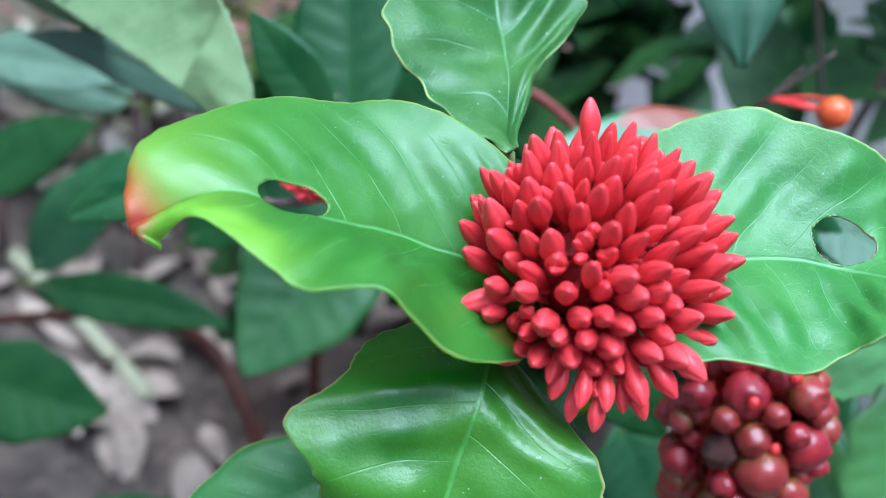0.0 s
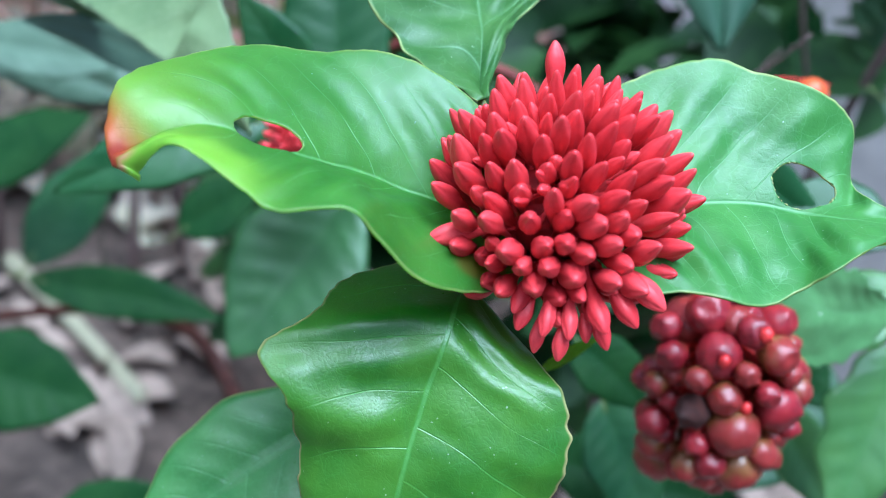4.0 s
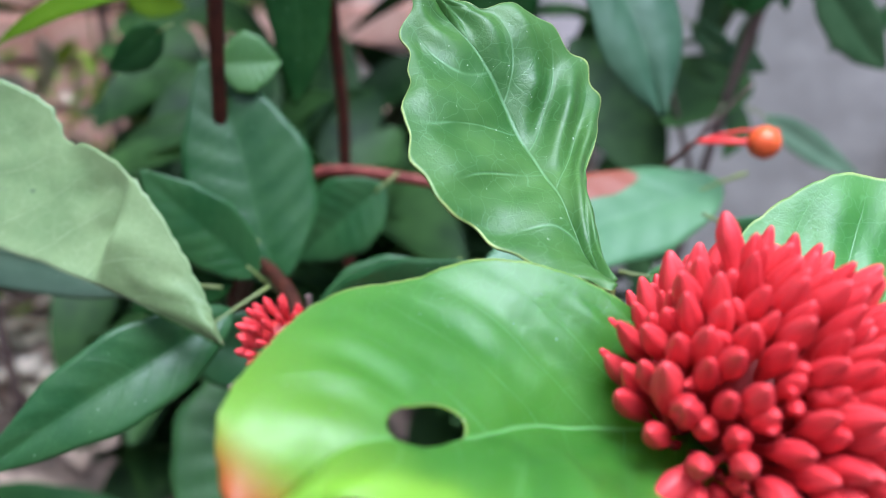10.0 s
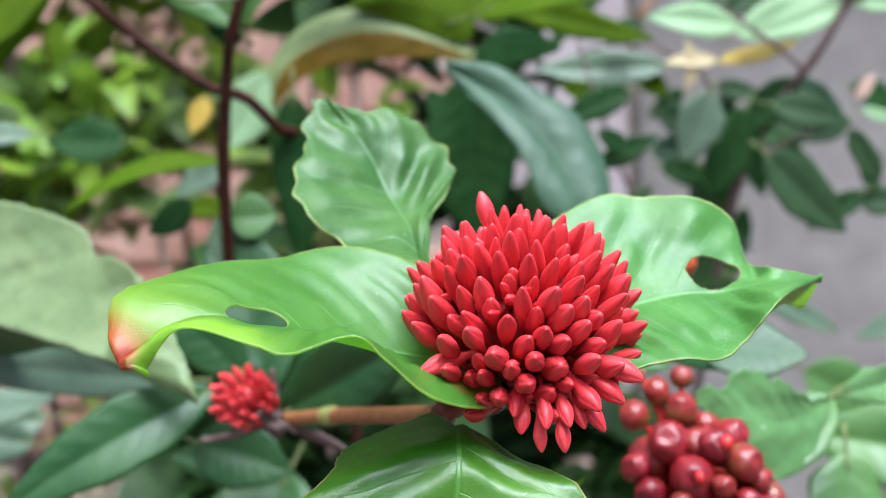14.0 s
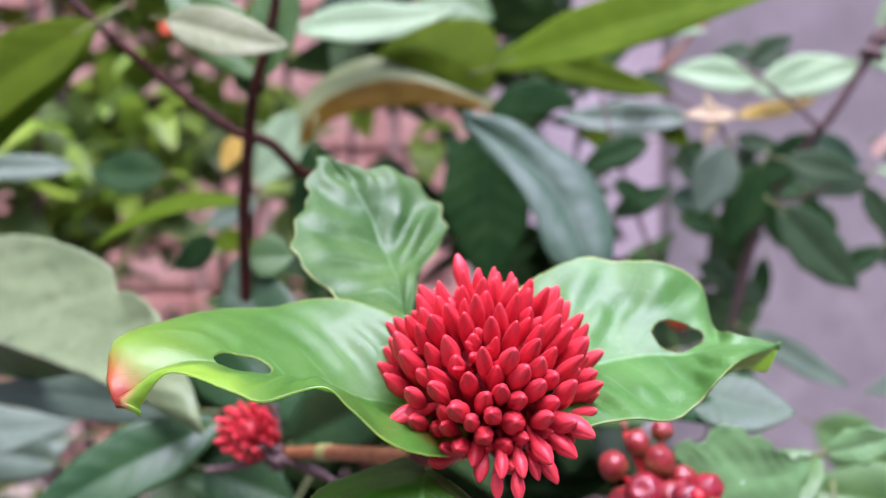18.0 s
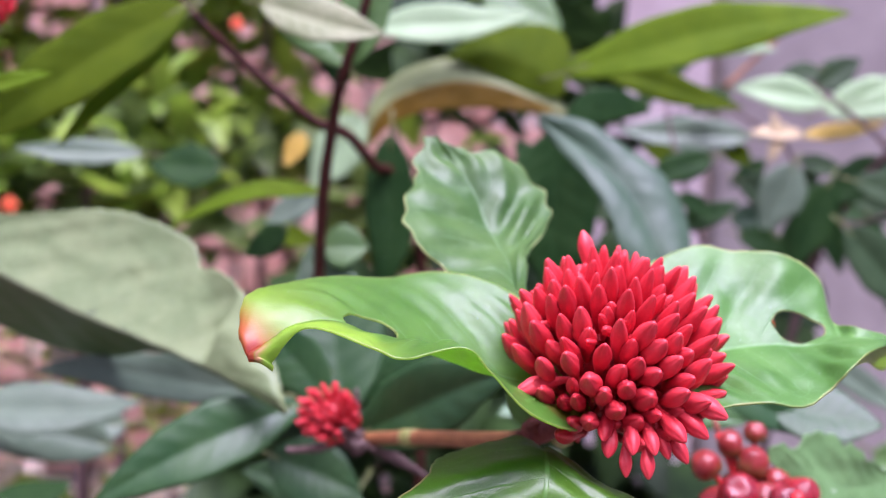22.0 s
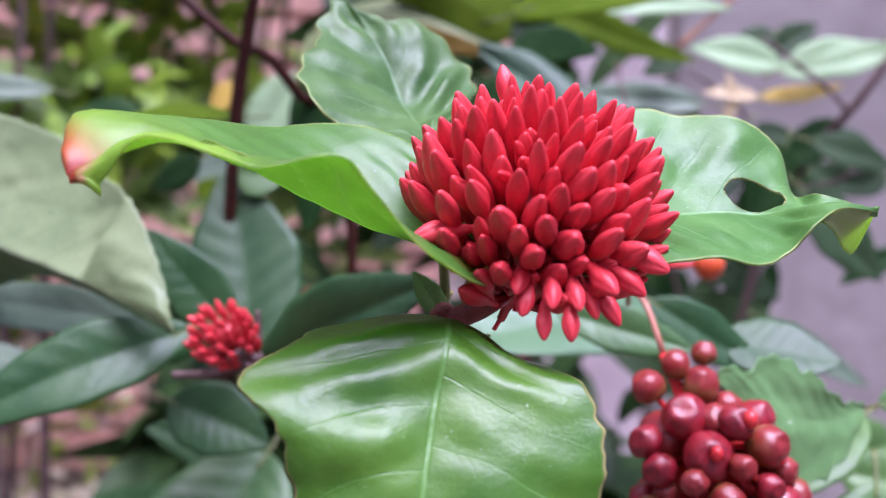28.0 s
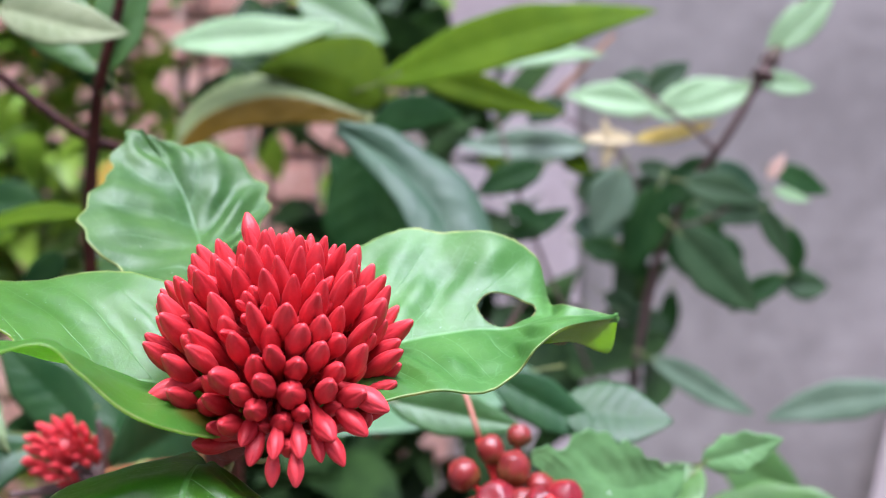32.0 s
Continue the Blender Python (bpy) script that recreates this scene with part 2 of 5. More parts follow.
# Duller, darker copy of the deep leaf, with shade put into its colour.
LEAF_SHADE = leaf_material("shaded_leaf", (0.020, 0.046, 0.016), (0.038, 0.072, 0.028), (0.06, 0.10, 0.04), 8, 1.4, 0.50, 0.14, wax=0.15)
LEAF_SOFT = leaf_material("soft_leaf", (0.040, 0.110, 0.022), (0.064, 0.155, 0.036), (0.10, 0.20, 0.07), 8, 1.4, 0.42, 0.2, wax=0.6)
# Darkened below the other greens: shade of dense foliage is in this colour.
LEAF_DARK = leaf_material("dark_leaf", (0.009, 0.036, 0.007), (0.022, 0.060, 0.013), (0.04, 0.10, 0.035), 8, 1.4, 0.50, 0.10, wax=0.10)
LEAF_GREY = leaf_material("grey_green_leaf", (0.016, 0.042, 0.019), (0.030, 0.066, 0.031), (0.05, 0.09, 0.05), 8, 1.4, 0.48, 0.12, vein_mix=0.12, wax=0.15)
# The half past the midrib is painted dark green for shade.
LEAF_PALE = leaf_material("pale_leaf", (0.132, 0.194, 0.075), (0.202, 0.263, 0.114), (0.32, 0.38, 0.22), 9, 1.8, 0.46, 0.12, spot=(0.075, 0.100, 0.055), vein_mix=0.60, vein_width=0.016, wax=0.4, shade_or_tint=(0.51, 0.54, (0.050, 0.125, 0.026)))
LEAF_PALEGREEN = leaf_material("light_leaf", (0.240, 0.380, 0.180), (0.310, 0.450, 0.240), (0.36, 0.50, 0.28), 8, 1.4, 0.5, 0.25)
LEAF_YELLOWGREEN = leaf_material("yellow_green_leaf", (0.085, 0.155, 0.005), (0.135, 0.215, 0.010), (0.20, 0.30, 0.02), 9, 1.3, 0.58, 0.42, wax=0.06)
LEAF_SHEEN = leaf_material("dull_leaf", (0.030, 0.070, 0.036), (0.052, 0.100, 0.054), (0.08, 0.13, 0.07), 8, 1.4, 0.48, 0.12, vein_mix=0.12, wax=0.35)
# Pale grey-green leaf; on one leaf it also carries a painted sheen.
LEAF_PALEGREY = leaf_material("pale_grey_leaf", (0.085, 0.135, 0.080), (0.125, 0.185, 0.115), (0.17, 0.22, 0.14), 8, 1.4, 0.45, 0.15, vein_mix=0.15, wax=0.4)
LEAF_OLIVE = leaf_material("olive_leaf", (0.050, 0.088, 0.003), (0.085, 0.132, 0.006), (0.14, 0.19, 0.02), 9, 1.3, 0.62, 0.38, wax=0.03)
LEAF_WHITE = leaf_material("cream_leaf", (0.14, 0.18, 0.065), (0.23, 0.26, 0.13), (0.40, 0.46, 0.26), 7, 1.2, 0.5, 0.15)
LEAF_BROWN = leaf_material("yellowing_leaf", (0.110, 0.070, 0.003), (0.200, 0.120, 0.008), (0.20, 0.14, 0.02), 8, 1.3, 0.5, 0.22, wax=0.25, shade_or_tint=(0.52, 0.44, (0.20, 0.25, 0.10)))
LEAF_YELLOW = leaf_material("withered_leaf", (0.52, 0.36, 0.04), (0.60, 0.46, 0.10), (0.40, 0.25, 0.05), 8, 1.3, 0.5, 0.2)
LEAF_TAN = leaf_material("dry_leaf", (0.42, 0.33, 0.17), (0.55, 0.45, 0.26), (0.35, 0.25, 0.12), 8, 1.3, 0.6, 0.1)
LEAF_PINK = leaf_material("pink_bract", (0.55, 0.36, 0.28), (0.60, 0.42, 0.34), (0.5, 0.25, 0.2), 5, 1.3, 0.5, 0.2)
LEAF_ORANGE = leaf_material("burnt_leaf", (0.060, 0.138, 0.058), (0.086, 0.178, 0.074), (0.12, 0.22, 0.11), 8, 1.4, 0.4, 0.12, patch=(0.88, 0.44, 0.16, (0.22, 0.062, 0.036)))
LEAF_BLEMISH = leaf_material("spotted_leaf", (0.120, 0.255, 0.080), (0.170, 0.335, 0.115), (0.22, 0.38, 0.18), 7, 1.4, 0.45, 0.2, patch=(0.55, 0.55, 0.010, (0.62, 0.68, 0.60)))

LEAF_TIP = leaf_material("rolled_tip", (0.24, 0.36, 0.03), (0.32, 0.44, 0.06), (0.36, 0.46, 0.10), 9, 1.3, 0.42, 0.5)
BUD_RED = plain_material("bud_red", (0.54, 0.021, 0.031), (0.72, 0.066, 0.076), 0.47, 2.2, 0.12, 0.0004, 0.45, 0.0, 0.12, per_object=0.5)
BUD_DARK = plain_material("calyx_red", (0.30, 0.008, 0.012), (0.42, 0.020, 0.022), 0.45, 300, 0.2, 0.0004)


def berry_material(name, skin, flush, base, line):
    """A ripening berry: crimson skin that turns olive brown towards the stalk, with a darker crown and faint streaks."""
    m, nd, lk = nodes_of(name)
    nt, bs = m.node_tree, nd["Principled BSDF"]
    geo = nd.new("ShaderNodeTexCoord").outputs["Object"]
    xyz = nd.new("ShaderNodeSeparateXYZ")
    lk.new(geo, xyz.inputs[0])
    rnd = nd.new("ShaderNodeObjectInfo").outputs["Random"]
    blotch, fine = noise_node(nt, geo, 1.4), noise_node(nt, geo, 9.0, 4.0)
    f = math_node(nt, "ADD", math_node(nt, "MULTIPLY", step_node(nt, blotch, 0.3, 0.7), 0.6), math_node(nt, "MULTIPLY", rnd, 0.4))
    col = mix_node(nt, f, skin, flush)
    turn = math_node(nt, "ADD", xyz.outputs[2], math_node(nt, "MULTIPLY_ADD", blotch, 1.6, -0.8))
    turn = math_node(nt, "ADD", turn, math_node(nt, "MULTIPLY_ADD", rnd, 0.7, -0.35))
    col = mix_node(nt, step_node(nt, turn, line + 0.45, line - 0.45), col, base)
    col = mix_node(nt, step_node(nt, xyz.outputs[2], 0.84, 0.95), col, (0.05, 0.006, 0.006))
    col = mix_node(nt, math_node(nt, "MULTIPLY", step_node(nt, fine, 0.56, 0.70), 0.35), col, base)
    lk.new(col, bs.inputs["Base Color"])
    lk.new(math_node(nt, "MULTIPLY_ADD", fine, 0.25, 0.22), bs.inputs["Roughness"])
    bs.inputs["Specular IOR Level"].default_value = 0.6
    bs.inputs["Subsurface Weight"].default_value, bs.inputs["Subsurface Scale"].default_value = 0.1, 0.001
    bs.inputs["Subsurface Radius"].default_value = (1.0, 0.35, 0.25)
    bp = nd.new("ShaderNodeBump")
    bp.inputs["Strength"].default_value, bp.inputs["Distance"].default_value = 0.25, 0.0004
    lk.new(fine, bp.inputs["Height"])
    lk.new(bp.outputs[0], bs.inputs["Normal"])
    return m


BERRY_RED = berry_material("berry_red", (0.13, 0.004, 0.011), (0.31, 0.012, 0.020), (0.20, 0.062, 0.018), -0.65)
BERRY_BROWN = berry_material("berry_brown", (0.18, 0.012, 0.013), (0.27, 0.024, 0.020), (0.20, 0.078, 0.020), -0.05)
BERRY_DRY = plain_material("dried_berry", (0.045, 0.014, 0.010), (0.110, 0.030, 0.020), 0.5, 400, 0.6, 0.001)
CALYX_BRIGHT = plain_material("bright_calyx", (0.55, 0.020, 0.022), (0.66, 0.040, 0.036), 0.4, 300, 0.1, 0.0004)
ORANGE = plain_material("orange_fruit", (0.50, 0.055, 0.012), (0.62, 0.105, 0.02), 0.4, 120, 0.05, 0.0004, 0.4, 0.1, 0.1)
PEDUNCLE = plain_material("pink_stalk", (0.34, 0.11, 0.07), (0.44, 0.18, 0.11), 0.5, 300, 0.2, 0.0004)
STEM_YOUNG = plain_material("young_red_bark", (0.105, 0.018, 0.014), (0.185, 0.042, 0.032), 0.5, 260, 0.4, 0.0006, 0.3)
STEM_RED = plain_material("red_brown_bark", (0.026, 0.006, 0.003), (0.060, 0.014, 0.007), 0.55, 260, 0.4, 0.0006, 0.25)
STEM_TAN = plain_material("orange_brown_bark", (0.22, 0.085, 0.028), (0.32, 0.14, 0.050), 0.5, 300, 0.4, 0.0006)
STEM_GREEN = plain_material("green_ring", (0.26, 0.29, 0.07), (0.34, 0.34, 0.11), 0.5, 300, 0.3, 0.0005)
PETIOLE = plain_material("green_petiole", (0.10, 0.13, 0.03), (0.16, 0.18, 0.05), 0.5, 300, 0.2, 0.0004)
TWIG = plain_material("grey_brown_twig", (0.075, 0.045, 0.040), (0.15, 0.095, 0.085), 0.8, 400, 0.6, 0.0008)
CONCRETE = plain_material("weathered_render", (0.245, 0.220, 0.210), (0.375, 0.340, 0.325), 0.9, 5, 0.35, 0.004)
PLASTER = plain_material("pale_plaster", (0.46, 0.39, 0.39), (0.56, 0.49, 0.49), 0.9, 6, 0.3, 0.004)
WHITEWASH = plain_material("whitewash", (0.46, 0.38, 0.39), (0.60, 0.52, 0.53), 0.9, 7, 0.3, 0.004)
BRICK = plain_material("brick", (0.46, 0.22, 0.165), (0.74, 0.48, 0.40), 0.9, 25, 0.5, 0.004, per_object=0.4)
MORTAR = plain_material("mortar", (0.48, 0.42, 0.38), (0.58, 0.51, 0.47), 0.95, 40, 0.5, 0.004)
SOIL = plain_material("soil", (0.026, 0.017, 0.012), (0.130, 0.090, 0.070), 0.95, 9, 0.8, 0.02)
STRAW = plain_material("straw", (0.22, 0.20, 0.12), (0.30, 0.27, 0.18), 0.7, 90, 0.3, 0.001)
STRAW_PINK = plain_material("pale_litter", (0.46, 0.44, 0.27), (0.80, 0.66, 0.58), 0.8, 11, 0.4, 0.002)
LITTER = plain_material("leaf_litter", (0.15, 0.105, 0.080), (0.34, 0.25, 0.20), 0.85, 30, 0.4, 0.002)
FLOWER_ORANGE = plain_material("orange_petal", (0.80, 0.10, 0.03), (0.85, 0.18, 0.05), 0.5, 100, 0.1, 0.0005)
HEDGE_LIGHT = plain_material("hedge_light", (0.15, 0.27, 0.018), (0.32, 0.46, 0.05), 0.5, 14, 0.2, 0.001, glow=0.4)
HEDGE_MID = plain_material("hedge_mid", (0.060, 0.115, 0.022), (0.190, 0.270, 0.065), 0.5, 18, 0.2, 0.001, glow=0.4)
# Darkest hedge green; shade in the gaps between leaves is put into it.
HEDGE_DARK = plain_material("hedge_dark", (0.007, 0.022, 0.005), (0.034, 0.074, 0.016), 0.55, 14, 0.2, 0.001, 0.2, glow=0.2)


# ---- helpers for things and parts ----
HOME = {}


def thing(name, base, label, category, group=""):
    ob = new(name)
    ob.location, ob.empty_display_size = base, 0.02
    HOME[ob] = Matrix.Translation(base).inverted()
    return tagged(ob, label, category, group)


def link_part(name, mesh, material, parent, label=""):
    ob = new(name, mesh)
    if not mesh.materials:
        mesh.materials.append(material)
    ob.parent = parent
    ob.matrix_parent_inverse = HOME.get(parent, Matrix())
    if label:
        ob["label"] = label
    return ob


def part(name, bm, material, parent, label="", smooth=True):
    mesh = bpy.data.meshes.new(name)
    for f in bm.faces:
        f.smooth = smooth
    bm.to_mesh(mesh)
    bm.free()
    return link_part(name, mesh, material, parent, label)


def lone(name, bm, material, label, category, kind="", smooth=True):
    mesh = bpy.data.meshes.new(name)
    for f in bm.faces:
        f.smooth = smooth
    bm.to_mesh(mesh)
    bm.free()
    mesh.materials.append(material)
    return tagged(new(name, mesh), label, category, "", kind)


def curve_through(points, n):
    """n points on a smooth curve through a few."""
    c = [Vector(p) for p in points]
    e = [2 * c[0] - c[1], *c, 2 * c[-1] - c[-2]]
    out = []
    for k in range(n):
        s = (len(c) - 1) * k / (n - 1)
        i = min(int(s), len(c) - 2)
        f = s - i
        p0, p1, p2, p3 = e[i : i + 4]
        out.append(0.5 * (2 * p1 + (p2 - p0) * f + (2 * p0 - 5 * p1 + 4 * p2 - p3) * f * f + (3 * p1 - p0 - 3 * p2 + p3) * f**3))
    return out


def tube(bm, points, r0, r1, sides=10, steps=16, knots=0.0, seed=1):
    """A tapered round stalk along a curve, with slightly swollen joints."""
    path = curve_through(points, steps)
    rng = random.Random(seed)
    rings = []
    side = None
    for k, p in enumerate(path):
        d = (path[min(k + 1, steps - 1)] - path[max(k - 1, 0)]).normalized()
        side = (d.orthogonal() if side is None else side - d * side.dot(d)).normalized()
        up = d.cross(side)
        r = (r0 + (r1 - r0) * k / (steps - 1)) * (1 + knots * rng.uniform(-0.5, 1))
        rings.append([bm.verts.new(p + r * (math.cos(a) * side + math.sin(a) * up)) for a in (2 * math.pi * i / sides for i in range(sides))])
    for a, b in zip(rings, rings[1:]):
        for i in range(sides):
            bm.faces.new((a[i], a[(i + 1) % sides], b[(i + 1) % sides], b[i]))
    bm.faces.new(rings[0][::-1])
    bm.faces.new(rings[-1])


def blade(rows, thick, name, material, parent, label="", holes=()):
    """A sheet from rows of points (stalk to tip), with its map, torn holes and thickness."""
    bm = bmesh.new()
    layer = bm.loops.layers.uv.new("map")
    rim = bm.verts.layers.float.new("rim")
    nv, nu = len(rows), len(rows[0])

    def inside(p):
        for centre, along, across, a, b in holes:
            o = p - centre
            x, y = o.dot(along) / a, o.dot(across) / b
            ang = math.atan2(y, x)
            r = math.hypot(x, y) / (1 + 0.035 * math.sin(3 * ang + 1) + 0.015 * math.sin(7 * ang))
            if r < 1 and abs(o.dot(along.cross(across))) < 0.006:
                return centre, o / max(r, 0.05)
        return None

    flags = [[inside(p) for p in row] for row in rows]
    grid = {}
    for j in range(nv - 1):
        for i in range(nu - 1):
            cell = [(j, i), (j, i + 1), (j + 1, i + 1), (j + 1, i)]
            if all(flags[a][b] for a, b in cell):
                continue
            for a, b in cell:
                if (a, b) not in grid:
                    f = flags[a][b]
                    grid[a, b] = bm.verts.new(f[0] + f[1] if f else rows[a][b])
                    grid[a, b][rim] = 1.0 if f else 0.0
            face = bm.faces.new([grid[c] for c in cell])
            for loop, (a, b) in zip(face.loops, cell):
                loop[layer].uv = (b / (nu - 1), a / (nv - 1))
    bm.normal_update()
    ob = part(name, bm, material, parent, label)
    if thick:
        mod = ob.modifiers.new("thickness", "SOLIDIFY")
        mod.thickness, mod.offset = thick, -0.5
    return ob


def rail_leaf(name, material, parent, left, mid, right, label, bulge=(0.0, 0.0), ripple=0.0002, veins=8, slant=1.5, holes=(), nv=120, nu=77, flap=None, jag=0.0003, jag_scale=500, crumple=0.0005, asym=0.0, soften=0):
    """A leaf between three rails in millimetres: one edge, the midrib, the other edge."""
    mm = lambda c: [Vector(p) / 1000 for p in c]
    le, mi, ri = (curve_through(mm(c), nv) for c in (left, mid, right))
    inner = {}
    for key, line in (("l", le), ("r", ri)):
        near = lambda j, line=line: line[max(0, j - soften) : j + soften + 1]
        inner[key] = [sum(near(j), Vector()) / len(near(j)) for j in range(nv)] if soften else line
    rows = []
    for j in range(nv):
        v = j / (nv - 1)
        nrm = (ri[j] - le[j]).cross(mi[min(j + 1, nv - 1)] - mi[max(j - 1, 0)])
        nrm = nrm.normalized() if nrm.length > 1e-9 else Vector((0, 0, 1))
        if nrm.z < 0:
            nrm = -nrm
        row = []
        for i in range(nu):
            u = 2 * i / (nu - 1) - 1
            a = abs(u)
            edge, b = (le[j], bulge[0]) if u < 0 else (ri[j], bulge[1])
            even = inner["l" if u < 0 else "r"][j]
            p = mi[j].lerp(even, a) + (edge - even) * a**6
            hump = 4 * a * (1 - a)
            s = v * veins - slant * (1 + asym if u > 0 else 1 - asym) * a**1.25 + (0.42 if u > 0 else 0.0)
            fade = min(1, 6 * (1 - v), 6 * v)
            p = p + nrm * (b * hump + ripple * (0.75 + 1.3 * noise.noise(p * 70)) * hump * fade * math.cos(2 * math.pi * s) + (0.0003 * noise.noise(p * 220) + crumple * noise.noise(p * 95)) * min(1, 4 * (1 - a)))
            p = p + (edge - mi[j]).normalized() * jag * noise.noise(edge * jag_scale) * a**6 if (edge - mi[j]).length > 1e-6 else p
            row.append(p)
        rows.append(row)
    if flap:
        last = rows[-1]
        for k in range(1, 9):
            f = k / 8
            rows.append([p + Vector(flap) * f + Vector((0, 0, -0.0012)) * math.sin(math.pi * f) for p in last])
    return blade(rows, 0.00035, name, material, parent, label, holes)


def leaf(parent, material, base, tip, width, facing=(0, -1, 0.5), arch=0.0, roll=0.0, wavy=0.3, label="", holes=()):
    """A pointed oval leaf from stalk to tip."""
    base, tip, n = Vector(base), Vector(tip), Vector(facing).normalized()
    along = tip - base
    size = along.length
    d = along.normalized()
    side = d.cross(n).normalized()
    side = Matrix.Rotation(radians(roll), 3, d) @ side
    n = side.cross(d)
    rng = random.Random(int(1e5 * (base.x + 3 * base.y + 7 * tip.z)) & 0xFFFF)
    ph, skew, fold = rng.uniform(0, 6), rng.uniform(-0.12, 0.12), rng.uniform(0.10, 0.30)
    nv, nu = 28, 15
    rows = []
    for j in range(nv):
        v = j / (nv - 1)
        half = 0.5 * width * (math.sin(math.pi * v**0.86) ** 0.75 * (1 - 0.25 * v**3) if 0 < v < 1 else 0.02)
        m = base + along * v + n * arch * 4 * v * (1 - v) + side * skew * size * 0.5 * math.sin(math.pi * v) * v
        row = []
        for i in range(nu):
            u = 2 * i / (nu - 1) - 1
            a = abs(u)
            rip = wavy * 0.03 * size * a * a * math.sin(9 * v + ph + (1.7 if u > 0 else 0))
            ves = 0.012 * width * 4 * a * (1 - a) * math.cos(2 * math.pi * (8 * v - 1.4 * a))
            e = half * (1 + wavy * 0.10 * math.sin(23 * v + ph + 2 * u))
            row.append(m + side * u * e + n * (fold * half * a * (1.6 - a) + rip * min(1, half / (0.3 * width)) + ves * min(1, half / (0.3 * width))))
        rows.append(row)
    ob = blade(rows, 0.0004, "leaf", material, parent, label, holes)
    bm = bmesh.new()
    back = base - d * min(0.012, 0.16 * size)
    tube(bm, [base + d * size * 0.10 + n * arch * 0.36, base, back - n * 0.0015], 0.010 * width + 0.0002, 0.014 * width + 0.0003, 6, 6)
    part("petiole", bm, PETIOLE, ob)
    return ob


# ---- ground, walls and pillar ----
def ground():
    bm = bmesh.new()
    xs = [-400, -60, -10, -3] + [-2 + 0.08 * k for k in range(51)] + [3, 10, 60, 400]
    ys = [-400, -60, -10, -2] + [-1 + 0.08 * k for k in range(45)] + [4, 10, 60, 400]
    grid = [[bm.verts.new((x, y, 0.018 * noise.noise((x * 5, y * 5, 0)) + 0.008 * noise.noise((x * 17, y * 17, 2)))) for x in xs] for y in ys]
    for a, b in zip(grid, grid[1:]):
        for i in range(len(xs) - 1):
            bm.faces.new((a[i], a[i + 1], b[i + 1], b[i]))
    return lone("ground", bm, SOIL, "brown garden soil with scattered debris", "ground", "structure")


def box(bm, m, sx, sy, sz, bevel=0.0):
    vs = bmesh.ops.create_cube(bm, size=1, matrix=m @ Matrix.Diagonal((sx, sy, sz, 1)))["verts"]
    if bevel:
        es = list({e for v in vs for e in v.link_edges})
        bmesh.ops.bevel(bm, geom=es, offset=bevel, segments=2, affect="EDGES")


ground()
# Upper height of pillar and walls is added, out of view, against low sky light.
bm = bmesh.new()
box(bm, pose(0.490, 0.822, 1.15, 0, 0, -20.4), 0.268, 0.268, 2.4, 0.006)
lone("pillar", bm, CONCRETE, "weathered grey rendered square pillar standing on the soil", "pillar", "structure", smooth=False)
bm = bmesh.new()
box(bm, pose(1.55, 1.36, 1.2, 0, 0, -20.4), 1.9, 0.12, 2.4)
lone("wall_east", bm, PLASTER, "pale pinkish plastered garden wall", "wall", "structure", smooth=False)
# The unseen top of this wall is likewise added to cut sky light.
bm = bmesh.new()
box(bm, pose(-0.55, 1.62, 1.2), 2.9, 0.10, 2.4)
bm_panel = bmesh.new()
box(bm_panel, pose(0.66, 1.585, 1.2), 0.56, 0.07, 2.4)
lone("wall_panel", bm_panel, WHITEWASH, "pale pinkish whitewashed end of the garden wall", "wall", "structure", smooth=False)
brick_wall = lone("wall_north", bm, MORTAR, "old red brick garden wall with wide pale mortar", "wall", "structure", smooth=False)

# Added panel: its pale colour and slanted edge stand in for sunlit concrete.
bm = bmesh.new()
edge = curve_through([(0.634, 0.620, 0.532), (0.553, 0.582, 0.402), (0.519, 0.566, 0.322), (0.488, 0.549, 0.239), (0.468, 0.529, 0.162)], 14)
front = [[p + Vector((w * 0.9, -0.10 * w, 0.0)) for p in edge] for w in (0.0, 0.5)]
cols = [[bm.verts.new(p + Vector((0, dy, 0))) for p in line] for line in front for dy in (0.0, 0.05)]
for a, b in ((0, 2), (3, 1), (1, 0), (2, 3)):
    for k in range(13):
        bm.faces.new((cols[a][k], cols[b][k], cols[b][k + 1], cols[a][k + 1]))
bm.faces.new([cols[i][0] for i in (0, 1, 3, 2)])
bm.faces.new([cols[i][-1] for i in (0, 2, 3, 1)])
bmesh.ops.recalc_face_normals(bm, faces=bm.faces)
for v in bm.verts:
    v.co.z = max(v.co.z, -0.02) if v.co.z > 0.27 else -0.02
lone("slab", bm, PLASTER, "pale panel added beside the pillar in place of bright sunlit concrete", "slab", "", smooth=False)

# ---- the flowering shrub ----
shrub = thing("flowering_shrub", (0.0, 0.345, 0.0), "flowering shrub with glossy green leaves and red bud clusters", "shrub")

